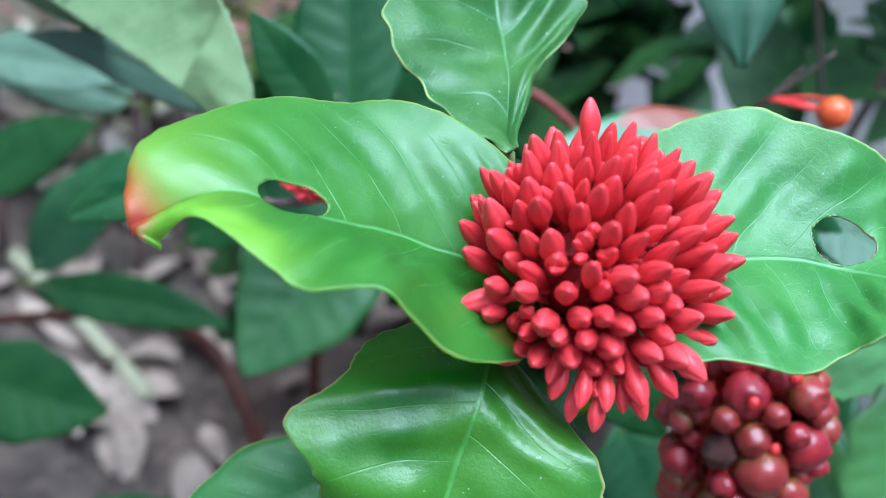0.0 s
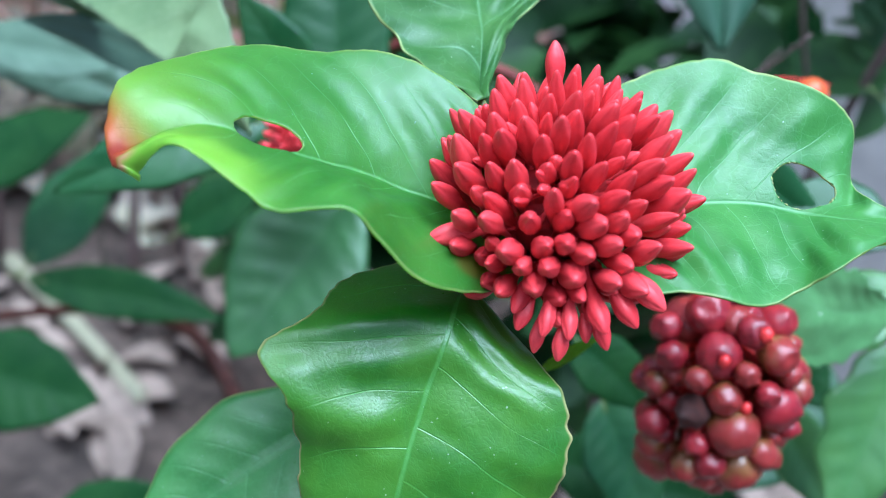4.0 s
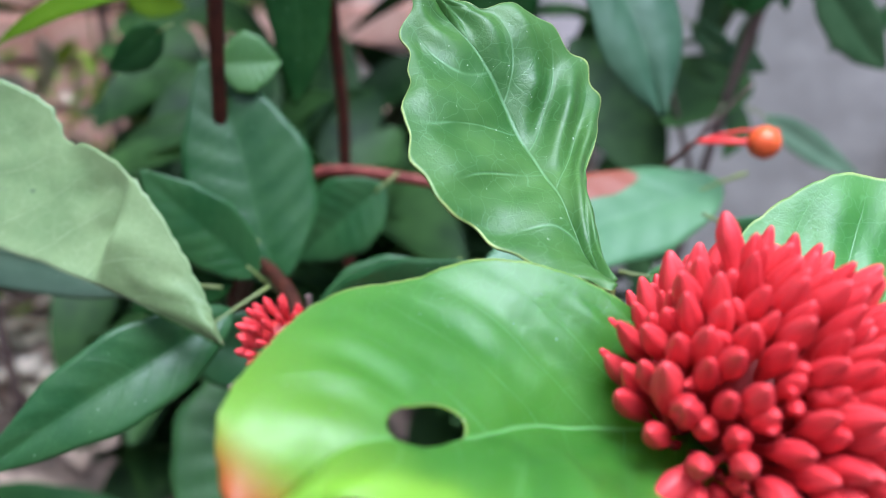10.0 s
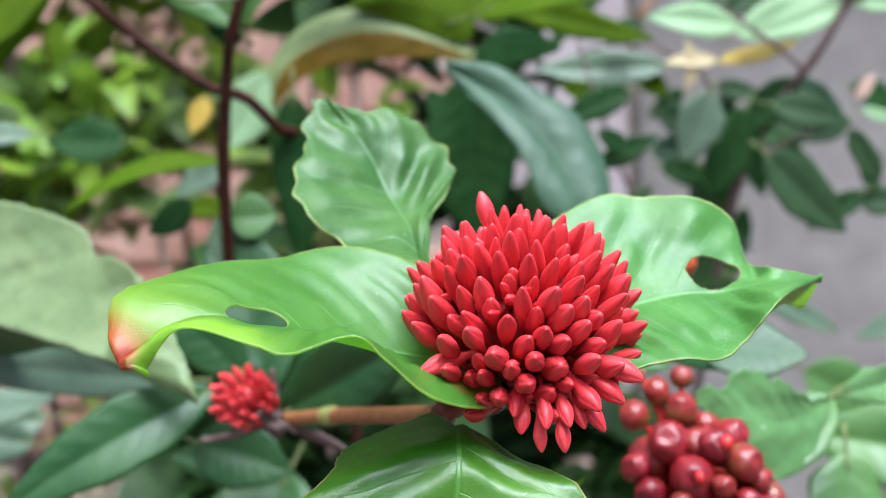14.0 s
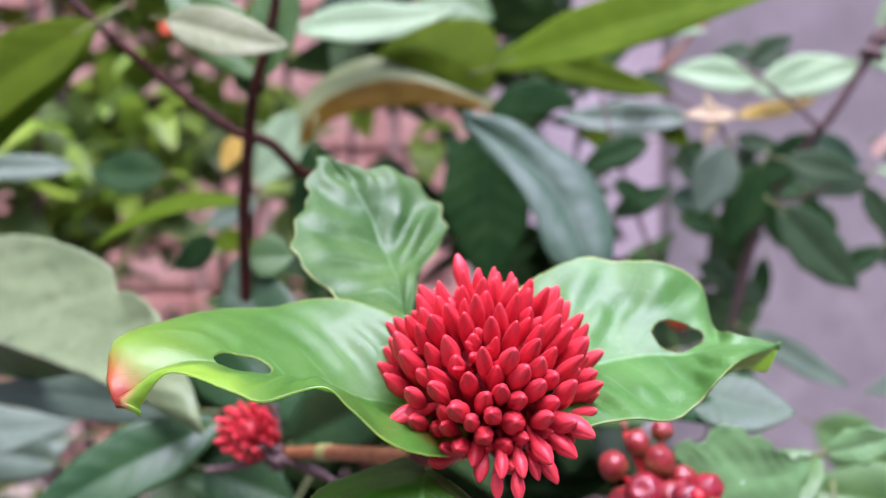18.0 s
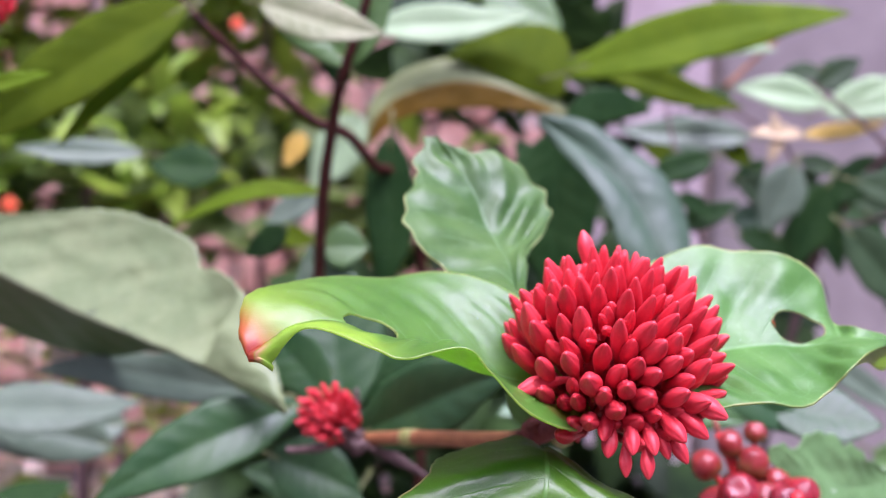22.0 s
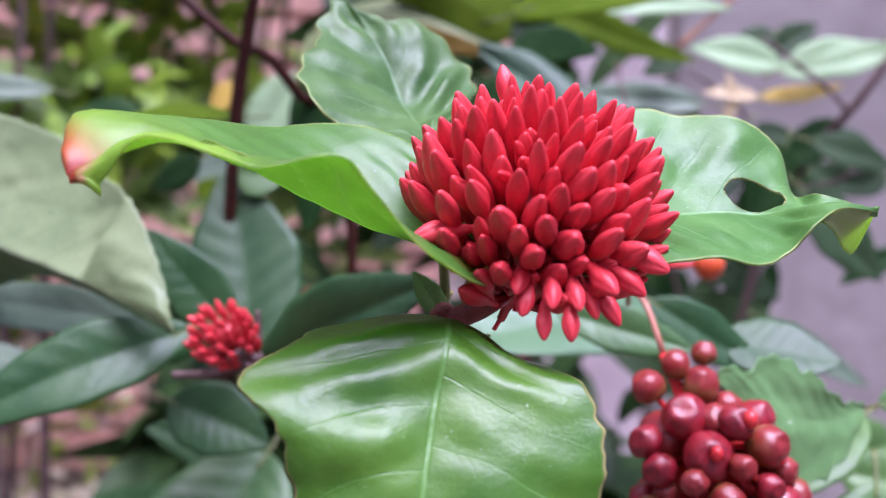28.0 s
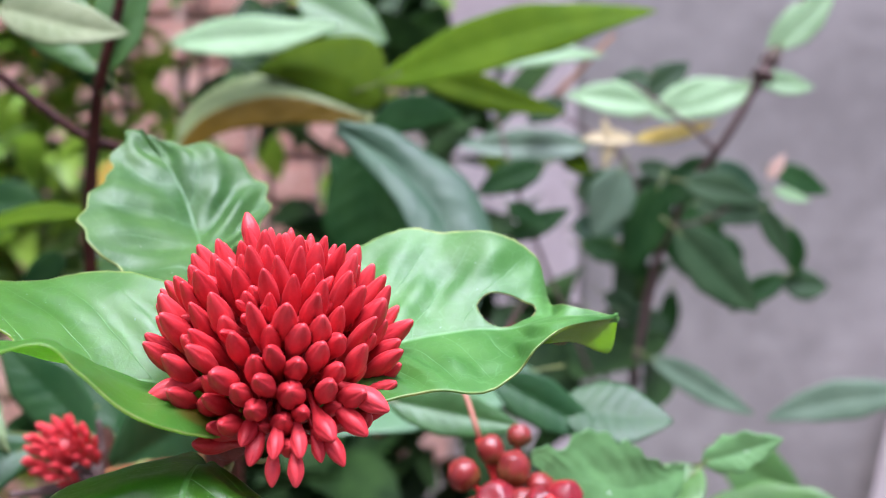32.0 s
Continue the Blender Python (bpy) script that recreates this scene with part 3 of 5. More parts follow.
rail_leaf("leaf", LEAF_L, shrub,
          [(37.5, 139.0, 537.0), (29.9, 142.0, 543.5), (20.4, 145.3, 547.6), (11.8, 147.9, 548.1), (2.2, 146.6, 546.8), (-7.8, 144.0, 547.2), (-15.5, 136.4, 546.9), (-22.8, 124.1, 546.0), (-23.7, 118.6, 540.8)],
          [(41.0, 134.0, 527.0), (31.3, 132.0, 528.2), (14.3, 129.1, 533.4), (1.8, 121.5, 539.0), (-10.4, 119.0, 542.2), (-21.8, 115.0, 537.6)],
          [(38.5, 118.0, 524.8), (33.5, 112.2, 525.2), (24.2, 104.2, 530.4), (17.4, 101.9, 537.4), (12.8, 101.4, 541.5), (3.5, 101.9, 539.5), (-1.6, 104.7, 540.7), (-12.0, 111.1, 542.6), (-17.9, 114.4, 536.2)],
          "young green leaf with an eaten hole and a red curled tip", bulge=(0.0012, 0.0010), ripple=0.00026, veins=9, slant=1.6, flap=(0.0004, -0.0004, -0.0006),
          holes=[(Vector((-0.0012, 0.1226, 0.5410)), Vector((0.90, 0.35, -0.25)).normalized(), Vector((-0.36, 0.93, 0.05)).normalized(), 0.0055, 0.0028)])
holed_leaf = rail_leaf("leaf", LEAF_R, shrub,
          [(47.0, 146.0, 541.5), (55.8, 149.7, 548.9), (68.3, 150.7, 554.6), (76.8, 149.7, 554.0), (85.5, 145.3, 554.1), (94.3, 145.2, 549.2), (95.6, 140.6, 540.6), (96.0, 132.2, 540.8), (105.9, 130.9, 538.3)],
          [(48.0, 130.5, 531.0), (59.5, 130.4, 534.2), (74.1, 133.2, 536.4), (84.9, 132.0, 536.8), (92.2, 127.3, 538.9), (104.5, 128.9, 538.5)],
          [(50.0, 117.0, 526.5), (58.3, 112.7, 528.8), (64.0, 112.8, 529.8), (68.9, 111.1, 530.6), (75.5, 112.0, 529.7), (81.7, 115.2, 531.9), (85.1, 114.4, 536.2), (91.9, 119.1, 538.6), (105.2, 129.8, 538.3)],
          "green leaf with an eaten hole and a curled tip", bulge=(-0.0008, 0.0006), ripple=0.00042, veins=8, slant=1.5,
          holes=[(Vector((0.0859, 0.1362, 0.5388)), Vector((1.0, -0.08, 0.12)).normalized(), Vector((0.05, 0.86, 0.50)).normalized(), 0.0054, 0.0039)], nv=170, nu=121)
rail_leaf("leaf", LEAF_T, shrub,
          [(30.1, 142.7, 543.9), (22.2, 148.3, 545.3), (15.2, 156.5, 548.1), (9.5, 158.7, 554.0), (6.9, 166.2, 559.3), (10.5, 182.2, 569.3), (12.8, 188.8, 577.2)],
          [(30.9, 145.5, 543.1), (30.0, 165.3, 549.5), (27.3, 178.4, 557.2), (22.8, 184.6, 567.3), (16.8, 188.6, 576.0)],
          [(31.3, 145.9, 543.2), (36.0, 165.9, 550.8), (43.3, 179.3, 558.1), (42.3, 187.1, 565.8), (33.6, 188.8, 573.7), (23.3, 189.7, 574.8), (13.8, 190.5, 577.0)],
          "upright crinkled green leaf with a pale margin", bulge=(0.0006, 0.0012), ripple=0.00078, crumple=0.0016, veins=5.2, slant=1.15, jag=0.0022, jag_scale=210)
rail_leaf("leaf", LEAF_B, shrub,
          [(28.4, 137.8, 516.5), (12.9, 126.1, 516.0), (8.5, 115.1, 515.6), (1.2, 109.5, 511.4), (6.5, 104.6, 507.1), (9.2, 104.5, 498.7), (10.7, 102.2, 489.0), (15.0, 97.0, 474.0), (23.5, 91.0, 462.0)],
          [(32.0, 127.5, 517.0), (30.4, 116.5, 519.0), (29.3, 111.1, 515.8), (27.8, 108.2, 509.3), (26.5, 104.5, 503.3), (25.5, 101.0, 497.0), (24.4, 96.0, 484.0), (24.0, 93.5, 473.0), (24.0, 91.0, 462.0)],
          [(33.9, 124.9, 516.2), (41.6, 121.3, 511.8), (43.7, 114.3, 513.3), (47.7, 107.9, 512.5), (49.6, 104.9, 508.6), (50.1, 102.1, 503.5), (47.9, 100.4, 494.7), (38.0, 96.0, 476.0), (24.5, 91.0, 462.0)],
          "mature dark green leaf with a ragged yellowish margin", bulge=(0.0010, 0.0010), ripple=0.00055, veins=6.5, slant=1.4, asym=0.35, jag=0.0007)

# Shade below the midrib comes from the material's colour.
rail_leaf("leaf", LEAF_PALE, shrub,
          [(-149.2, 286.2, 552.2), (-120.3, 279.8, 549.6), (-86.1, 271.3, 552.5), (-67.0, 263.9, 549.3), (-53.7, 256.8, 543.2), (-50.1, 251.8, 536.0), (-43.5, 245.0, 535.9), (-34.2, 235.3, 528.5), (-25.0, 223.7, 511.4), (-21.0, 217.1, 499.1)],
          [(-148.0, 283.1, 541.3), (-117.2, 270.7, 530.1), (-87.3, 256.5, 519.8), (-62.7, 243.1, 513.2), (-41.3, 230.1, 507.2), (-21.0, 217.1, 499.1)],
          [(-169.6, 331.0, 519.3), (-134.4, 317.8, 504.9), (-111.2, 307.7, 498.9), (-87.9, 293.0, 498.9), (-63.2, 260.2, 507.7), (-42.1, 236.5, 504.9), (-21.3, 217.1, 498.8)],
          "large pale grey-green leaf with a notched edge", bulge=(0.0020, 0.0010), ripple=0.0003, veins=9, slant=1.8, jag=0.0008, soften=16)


def leaf_tip(parent):
    """The rolled-under tip, hanging from the edge."""
    edge = curve_through([Vector(p) / 1000 for p in ((86.5, 115.4, 536.6), (91.9, 119.1, 538.6), (98.5, 124.5, 538.6), (105.4, 130.0, 538.3))], 16)
    low = curve_through([Vector(p) / 1000 for p in ((86.5, 115.4, 536.6), (96.0, 127.0, 534.6), (104.0, 136.5, 531.2), (107.5, 139.0, 531.0), (105.8, 131.5, 538.0))], 16)
    rows = [[a.lerp(b, k / 7) + Vector((0, 0.0008, 0)) * math.sin(math.pi * k / 7) for k in range(8)] for a, b in zip(edge, low)]
    return blade(rows, 0.0003, "leaf_tip", LEAF_TIP, parent, "rolled-under yellow-green leaf tip")


leaf_tip(holed_leaf)

# stems of the shrub
bm = bmesh.new()
tube(bm, [(0.0455, 0.134, 0.526), (0.042, 0.138, 0.5205), (0.0375, 0.143, 0.5165), (0.0325, 0.149, 0.5125)], 0.0019, 0.0022, 12, 14, 0.05)
part("stem", bm, STEM_YOUNG, shrub, "dark red young stem under the bud cluster")
bm = bmesh.new()
tube(bm, [(0.0325, 0.149, 0.5125), (0.030, 0.163, 0.508), (0.012, 0.205, 0.496), (-0.001, 0.226, 0.489)], 0.0022, 0.0019, 12, 20, 0.04)
part("stem", bm, STEM_TAN, shrub, "orange-brown woody stem")
bm = bmesh.new()
tube(bm, [(0.0142, 0.2005, 0.4973), (0.0130, 0.2030, 0.4966), (0.0118, 0.2055, 0.4958)], 0.0023, 0.0023, 14, 8, 0.1)
part("node_ring", bm, STEM_GREEN, shrub, "pale yellow-green ring at a node")
bm = bmesh.new()
tube(bm, [(-0.001, 0.226, 0.489), (-0.004, 0.255, 0.492), (-0.010, 0.285, 0.485), (-0.0145, 0.312, 0.455)], 0.0020, 0.0022, 12, 20, 0.06)
part("branch", bm, STEM_RED, shrub)
for pts, r in (([(-0.001, 0.224, 0.490), (-0.012, 0.218, 0.489), (-0.021, 0.216, 0.489)], 0.0012),
               ([(-0.001, 0.224, 0.489), (0.010, 0.213, 0.488), (0.019, 0.209, 0.483)], 0.0011),
               ([(-0.002, 0.226, 0.488), (-0.001, 0.227, 0.496), (-0.0015, 0.227, 0.504)], 0.0010)):
    bm = bmesh.new()
    tube(bm, pts, r, r * 0.8, 8, 14, 0.35, 4)
    part("twig", bm, TWIG, shrub)
bm = bmesh.new()
tube(bm, [(0.0, 0.276, 0.645), (0.0, 0.282, 0.628), (-0.007, 0.285, 0.604), (-0.011, 0.292, 0.585), (-0.015, 0.301, 0.537), (-0.014, 0.32, 0.40), (0.0, 0.345, -0.02)], 0.0014, 0.0026, 12, 30, 0.08)
part("stem", bm, STEM_RED, shrub, "upright dark red stem")
bm = bmesh.new()
tube(bm, [(-0.095, 0.318, 0.655), (-0.063, 0.313, 0.623), (-0.044, 0.320, 0.606), (-0.020, 0.321, 0.587), (0.002, 0.332, 0.573), (0.03, 0.36, 0.50), (0.02, 0.35, 0.02)], 0.0013, 0.0024, 10, 30, 0.14, 3)
part("branch", bm, STEM_RED, shrub, "slanting dark brown branch")
bm = bmesh.new()
tube(bm, [(-0.26, 0.505, 0.21), (-0.123, 0.454, 0.270), (-0.056, 0.405, 0.253), (0.0, 0.350, 0.10)], 0.003, 0.005, 10, 20, 0.1, 5)
part("branch", bm, STEM_RED, shrub)
bm = bmesh.new()
tube(bm, [(-0.012, 0.325, 0.470), (0.0109, 0.3260, 0.4961), (0.0451, 0.3061, 0.4990), (0.0640, 0.3000, 0.4930), (0.0820, 0.2960, 0.4780)], 0.0022, 0.0015, 10, 24, 0.08, 7)
part("branch", bm, STEM_YOUNG, shrub, "red-brown side branch")
bm = bmesh.new()
tube(bm, [(0.0820, 0.2960, 0.4780), (0.1080, 0.2940, 0.4900), (0.1235, 0.2765, 0.5160)], 0.0015, 0.0008, 8, 14, 0.08, 7)
part("branch", bm, STEM_RED, shrub)
bm = bmesh.new()
tube(bm, [(0.0985, 0.2250, 0.5000), (0.0925, 0.2110, 0.5120), (0.0893, 0.2030, 0.5178), (0.0905, 0.1930, 0.5130), (0.0925, 0.186, 0.503)], 0.0007, 0.0007, 8, 12, 0.05)
part("peduncle", bm, PEDUNCLE, shrub, "thin pink stalk of the berry cluster")


def bud_mesh(kind):
    """A closed corolla: a tapered oval with four folded lobes and a narrow neck, 1 long, along z."""
    bm = bmesh.new()
    rng = random.Random(kind)
    sides, rings = 32, []
    fat = (0.205, 0.19, 0.215, 0.197)[kind]
    prof = [(-0.62, 0.24), (-0.30, 0.28), (-0.05, 0.38), (0.12, 0.56), (0.28, 0.76), (0.44, 0.93), (0.56, 1.0), (0.67, 0.95), (0.77, 0.81), (0.86, 0.62), (0.93, 0.43), (0.975, 0.27), (0.995, 0.15), (1.0, 0.05)]
    bend = rng.uniform(-0.05, 0.05)
    for z, r in prof:
        ring = []
        for i in range(sides):
            a = 2 * math.pi * i / sides
            fold = (a + 0.9 * z + kind) % (math.pi / 2) / (math.pi / 2)
            groove = 1 - (0.24 * max(0, 1 - min(fold, 1 - fold) / 0.10) + 0.16 * abs(fold - 0.5) if z > 0.05 else 0.0) * (0.5 + 0.5 * z)
            ring.append(bm.verts.new((fat * r * groove * math.cos(a) + bend * z * z, fat * r * groove * math.sin(a), z)))
        rings.append(ring)
    for a, b in zip(rings, rings[1:]):
        for i in range(sides):
            bm.faces.new((a[i], a[(i + 1) % sides], b[(i + 1) % sides], b[i]))
    bm.faces.new(rings[-1])
    for f in bm.faces:
        f.smooth = True
    mesh = bpy.data.meshes.new("bud")
    bm.to_mesh(mesh)
    bm.free()
    mesh.materials.append(BUD_RED)
    return mesh


BUDS = [bud_mesh(k) for k in range(4)]


def bud(parent, tip, way, length, stout=1.0, rng=random):
    ob = new("bud", BUDS[rng.randrange(4)])
    way = Vector(way).normalized()
    turn = way.to_track_quat("Z", "Y").to_matrix().to_4x4()
    ob.parent = parent
    ob.matrix_basis = Matrix.Translation(Vector(tip) - way * length) @ turn @ Matrix.Rotation(rng.uniform(0, 6.28), 4, "Z") @ Matrix.Diagonal((length * stout, length * stout, length, 1))
    return ob


def flower_head(parent, centre, radius, count, seed, root, label, bare, long_bud, short_bud, extra=(), thin=0.0, inner=0, stout=0.083):
    """A ball of closed buds on stalks that spring from one root."""
    rng = random.Random(seed)
    centre, root = Vector(centre), Vector(root)
    spots = []
    for k in range(count):
        z = 1 - 2 * (k + 0.5) / count
        r = math.sqrt(1 - z * z)
        a = k * 2.399963 + rng.uniform(-0.07, 0.07) / max(r, 0.3)
        d = Vector((r * math.cos(a), r * math.sin(a), z + rng.uniform(-0.03, 0.03))).normalized()
        if d.dot(Vector(bare).normalized()) > 0.60 or (thin and d.z < (-0.58 if d.y < -0.45 else -0.50)) or (thin and d.z < -0.32 and d.y > -0.10):
            continue
        if thin and d.y > -0.50 and -0.51 * d.x - 0.86 * d.z > 0.42:
            continue
        up = max(0.0, min(1.0, 0.5 + 0.5 * (d.z * 0.85 + d.y * 0.35)))
        late = 0.74 if rng.random() < 0.22 else 1.0
        length = radius * (short_bud + (long_bud - short_bud) * up) * rng.uniform(0.88, 1.12) * late
        girth = radius * stout * rng.choice((0.86, 0.95, 1.0, 1.08, 1.18)) * rng.uniform(0.95, 1.05) * (0.8 if late < 1 else 1.0)
        reach = radius * (1.0 - 0.08 * max(0, d.z)) * rng.uniform(0.92, 1.05) * (0.90 if late < 1 else 1.0)
        tip = centre + d * reach
        way = (tip - centre.lerp(root, 1.65)).normalized() * 0.9 + d * 0.1
        spots.append((tip, way + Vector([rng.gauss(0, 0.05) for _ in range(3)]), length, girth / (0.205 * length)))
    for k in range(inner):
        d = Vector((rng.gauss(0, 1), rng.gauss(0, 1), rng.gauss(0, 1))).normalized()
        if d.dot(Vector(bare).normalized()) < 0.40 and not (thin and -0.51 * d.x - 0.86 * d.z > 0.34) and not (thin and d.z < (-0.60 if d.y < -0.40 else -0.35)):
            tip = centre + d * radius * rng.uniform(0.66, 0.80)
            spots.append((tip, d + Vector([rng.gauss(0, 0.08) for _ in range(3)]), radius * rng.uniform(0.22, 0.28), rng.uniform(0.85, 1.0)))
    for tip, way, length in extra:
        spots.append((Vector(tip), Vector(way), length, 1.05))
    bm = bmesh.new()
    bmesh.ops.create_icosphere(bm, subdivisions=3, radius=radius * 0.44, matrix=Matrix.Translation(centre.lerp(root, 0.15)))
    for tip, way, length, _ in spots:
        foot = tip - way.normalized() * length * 1.45
        tube(bm, [foot, foot.lerp(root, 0.5) + (foot - centre) * 0.08, root], radius * 0.036, radius * 0.045, 5, 5)
    head = part("flower_head", bm, BUD_DARK, parent, label)
    for tip, way, length, width in spots:
        bud(head, tip, way, length, width, rng)
    return head


flower_head(shrub, (0.0443, 0.1262, 0.5365), 0.0216, 300, 11, (0.0445, 0.136, 0.523), "round cluster of closed coral-red buds", (-0.25, 0.75, -0.75), 0.70, 0.42,
            extra=[((0.0242, 0.1159, 0.5314), (-0.92, -0.28, -0.12), 0.0085), ((0.0602, 0.1090, 0.5287), (0.75, -0.55, -0.32), 0.0085),
                   ((0.0398, 0.1335, 0.5586), (-0.12, 0.22, 0.95), 0.0082), ((0.0461, 0.1070, 0.5183), (0.02, -0.45, -0.88), 0.0060),
                   ((0.0467, 0.1062, 0.5229), (0.05, -0.75, -0.60), 0.0066), ((0.0529, 0.1081, 0.5206), (0.35, -0.50, -0.75), 0.0068),
                   ((0.0423, 0.1085, 0.5182), (-0.10, -0.45, -0.85), 0.0058), ((0.0391, 0.1096, 0.5212), (-0.30, -0.55, -0.70), 0.0066),
                   ((0.0499, 0.1083, 0.5214), (0.18, -0.60, -0.70), 0.0055), ((0.0428, 0.1060, 0.5230), (-0.12, -0.75, -0.60), 0.0066),
                   ((0.0380, 0.1090, 0.5245), (-0.35, -0.70, -0.50), 0.0070), ((0.0565, 0.1085, 0.5250), (0.55, -0.60, -0.50), 0.0075),
                   ((0.0510, 0.1055, 0.5250), (0.22, -0.80, -0.45), 0.0075)], thin=0.35, inner=90)
flower_head(shrub, (-0.0098, 0.2190, 0.4995), 0.0092, 60, 5, (-0.004, 0.2235, 0.4915), "small cluster of closed red buds farther back on the stem", (0.5, 0.6, -0.6), 0.62, 0.42, stout=0.105)


# stubs and bracts at the node under the cluster
for pts, r0, r1, mat, name in (([(0.0352, 0.1525, 0.5140), (0.0353, 0.1540, 0.5168), (0.0362, 0.1550, 0.5192)], 0.0014, 0.0011, STEM_GREEN, "stipule"),
                               ([(0.0385, 0.1480, 0.5135), (0.0405, 0.1470, 0.5118), (0.0430, 0.1465, 0.5125)], 0.0007, 0.0003, STEM_GREEN, "bract"),
                               ([(0.0350, 0.1480, 0.5118), (0.0345, 0.1460, 0.5098), (0.0350, 0.1445, 0.5085)], 0.0009, 0.0004, STEM_GREEN, "bract")):
    bm = bmesh.new()
    tube(bm, pts, r0, r1, 9, 9, 0.12, 5)
    part(name, bm, mat, shrub)


# gnarled knobs at two joints
for place, r, mat, name in (((-0.0014, 0.2186, 0.4910), 0.0034, TWIG, "knob"), ((0.0345, 0.1457, 0.5155), 0.0027, STEM_YOUNG, "node")):
    bm = bmesh.new()
    bmesh.ops.create_icosphere(bm, subdivisions=4, radius=r)
    for v in bm.verts:
        v.co *= 1 + 0.55 * noise.noise(v.co * 420) * (1.0 if name == "knob" else 0.35)
    bmesh.ops.translate(bm, verts=bm.verts, vec=place)
    part(name, bm, mat, shrub)
for pts, r in (([(-0.0011, 0.2186, 0.4910), (-0.0039, 0.2152, 0.4953), (-0.0078, 0.2135, 0.4938)], 0.0009), ([(0.0002, 0.2184, 0.4907), (0.0084, 0.2171, 0.4861), (0.0172, 0.2139, 0.4829)], 0.0010)):
    bm = bmesh.new()
    tube(bm, pts, r, r * 0.7, 8, 14, 0.6, 9)
    part("twig", bm, TWIG, shrub)


# ---- berries ----
def berry_mesh(kind):
    bm = bmesh.new()
    bmesh.ops.create_uvsphere(bm, u_segments=24, v_segments=18, radius=1)
    for v in bm.verts:
        p = v.co.copy()
        v.co *= 1 + 0.11 * noise.noise(p * 1.5 + Vector((kind, 0, 0))) + 0.04 * noise.noise(p * 3.4)
        v.co *= 1 + 0.05 * max(0.0, 1 - abs(p.z - 0.82) / 0.10)
        if kind == 2:
            v.co *= 1 - 0.25 * abs(noise.noise(p * 2.6))
        v.co.z -= 0.16 * max(0.0, (p.z - 0.86) / 0.14) ** 1.5
        v.co.z *= 0.94
    for f in bm.faces:
        f.smooth = True
    mesh = bpy.data.meshes.new("berry")
    bm.to_mesh(mesh)
    bm.free()
    mesh.materials.append((BERRY_RED, BERRY_BROWN, BERRY_DRY)[kind])
    return mesh


BERRIES = [berry_mesh(k) for k in range(3)]


def berry(parent, place, r, out, kind, rng):
    ob = new("berry", BERRIES[kind])
    ob.parent = parent
    ob.matrix_basis = Matrix.Translation(place) @ Vector(out).to_track_quat("Z", "Y").to_matrix().to_4x4() @ Matrix.Rotation(rng.uniform(0, 6), 4, "Z") @ Matrix.Diagonal((r * rng.uniform(0.9, 1.04), r * rng.uniform(0.9, 1.04), r * rng.uniform(0.96, 1.14), 1))
    return ob


def berry_cluster():
    rng = random.Random(3)
    spots = []
    top = [((0.0945, 0.1830, 0.5010), 0.0036, 1), ((0.1020, 0.1850, 0.5035), 0.0029, 1), ((0.0870, 0.1800, 0.4965), 0.0040, 1), ((0.0985, 0.1780, 0.4975), 0.0042, 1),
           ((0.0925, 0.1720, 0.4915), 0.0052, 0), ((0.1045, 0.1770, 0.4930), 0.0036, 1), ((0.0950, 0.1650, 0.4850), 0.0057, 0), ((0.0845, 0.1730, 0.4860), 0.0040, 0)]
    for p, r, k in top:
        spots.append((Vector(p), r, k))
    tries = 0
    while len(spots) < 82 and tries < 9000:
        tries += 1
        d = Vector((rng.gauss(0, 1), rng.gauss(0, 1), rng.gauss(0, 1))).normalized()
        f = rng.uniform(0.75, 1.0)
        p = Vector((0.1015, 0.172, 0.470)) + Vector((d.x * 0.0175 * f, d.y * 0.0165 * f, d.z * 0.0270 * f))
        if p.z > 0.493:
            continue
        r = rng.choice((0.0030, 0.0038, 0.0044, 0.0052, 0.0060))
        if all((p - q).length > 0.66 * (r + s) for q, s, _ in spots):
            spots.append((p, r, 2 if len(spots) in (17, 30) else rng.choice((0, 0, 1, 1))))
    core = Vector((0.098, 0.178, 0.482))
    bm = bmesh.new()
    tube(bm, [(0.0925, 0.186, 0.503), (0.096, 0.181, 0.492), core, (0.100, 0.174, 0.466)], 0.0012, 0.0012, 8, 12)
    for p, r, _ in spots:
        tube(bm, [p, p.lerp(core, 0.5) + Vector((0, 0, 0.001)), core], 0.0006, 0.0009, 6, 6)
    body = part("fruit_head", bm, CALYX_BRIGHT, shrub, "hanging cluster of ripening dark red berries")
    for p, r, k in spots:
        berry(body, p, r, p - core + Vector((0, -0.003, 0)), k, rng)
    for k in range(28):
        d = Vector((rng.gauss(0, 1), rng.gauss(0, 1) - 0.6, rng.gauss(0, 0.8))).normalized()
        p = Vector((0.100, 0.173, 0.482)) + Vector((d.x * 0.0150, d.y * 0.0155, d.z * 0.018))
        if min((p - q).length / s for q, s, _ in spots) > 1.15:
            continue
        bm = bmesh.new()
        bmesh.ops.create_icosphere(bm, subdivisions=1, radius=rng.uniform(0.0012, 0.0019), matrix=Matrix.Translation(p) @ Matrix.Diagonal((1, 1, 1.3, 1)))
        part("calyx", bm, CALYX_BRIGHT, body)


berry_cluster()

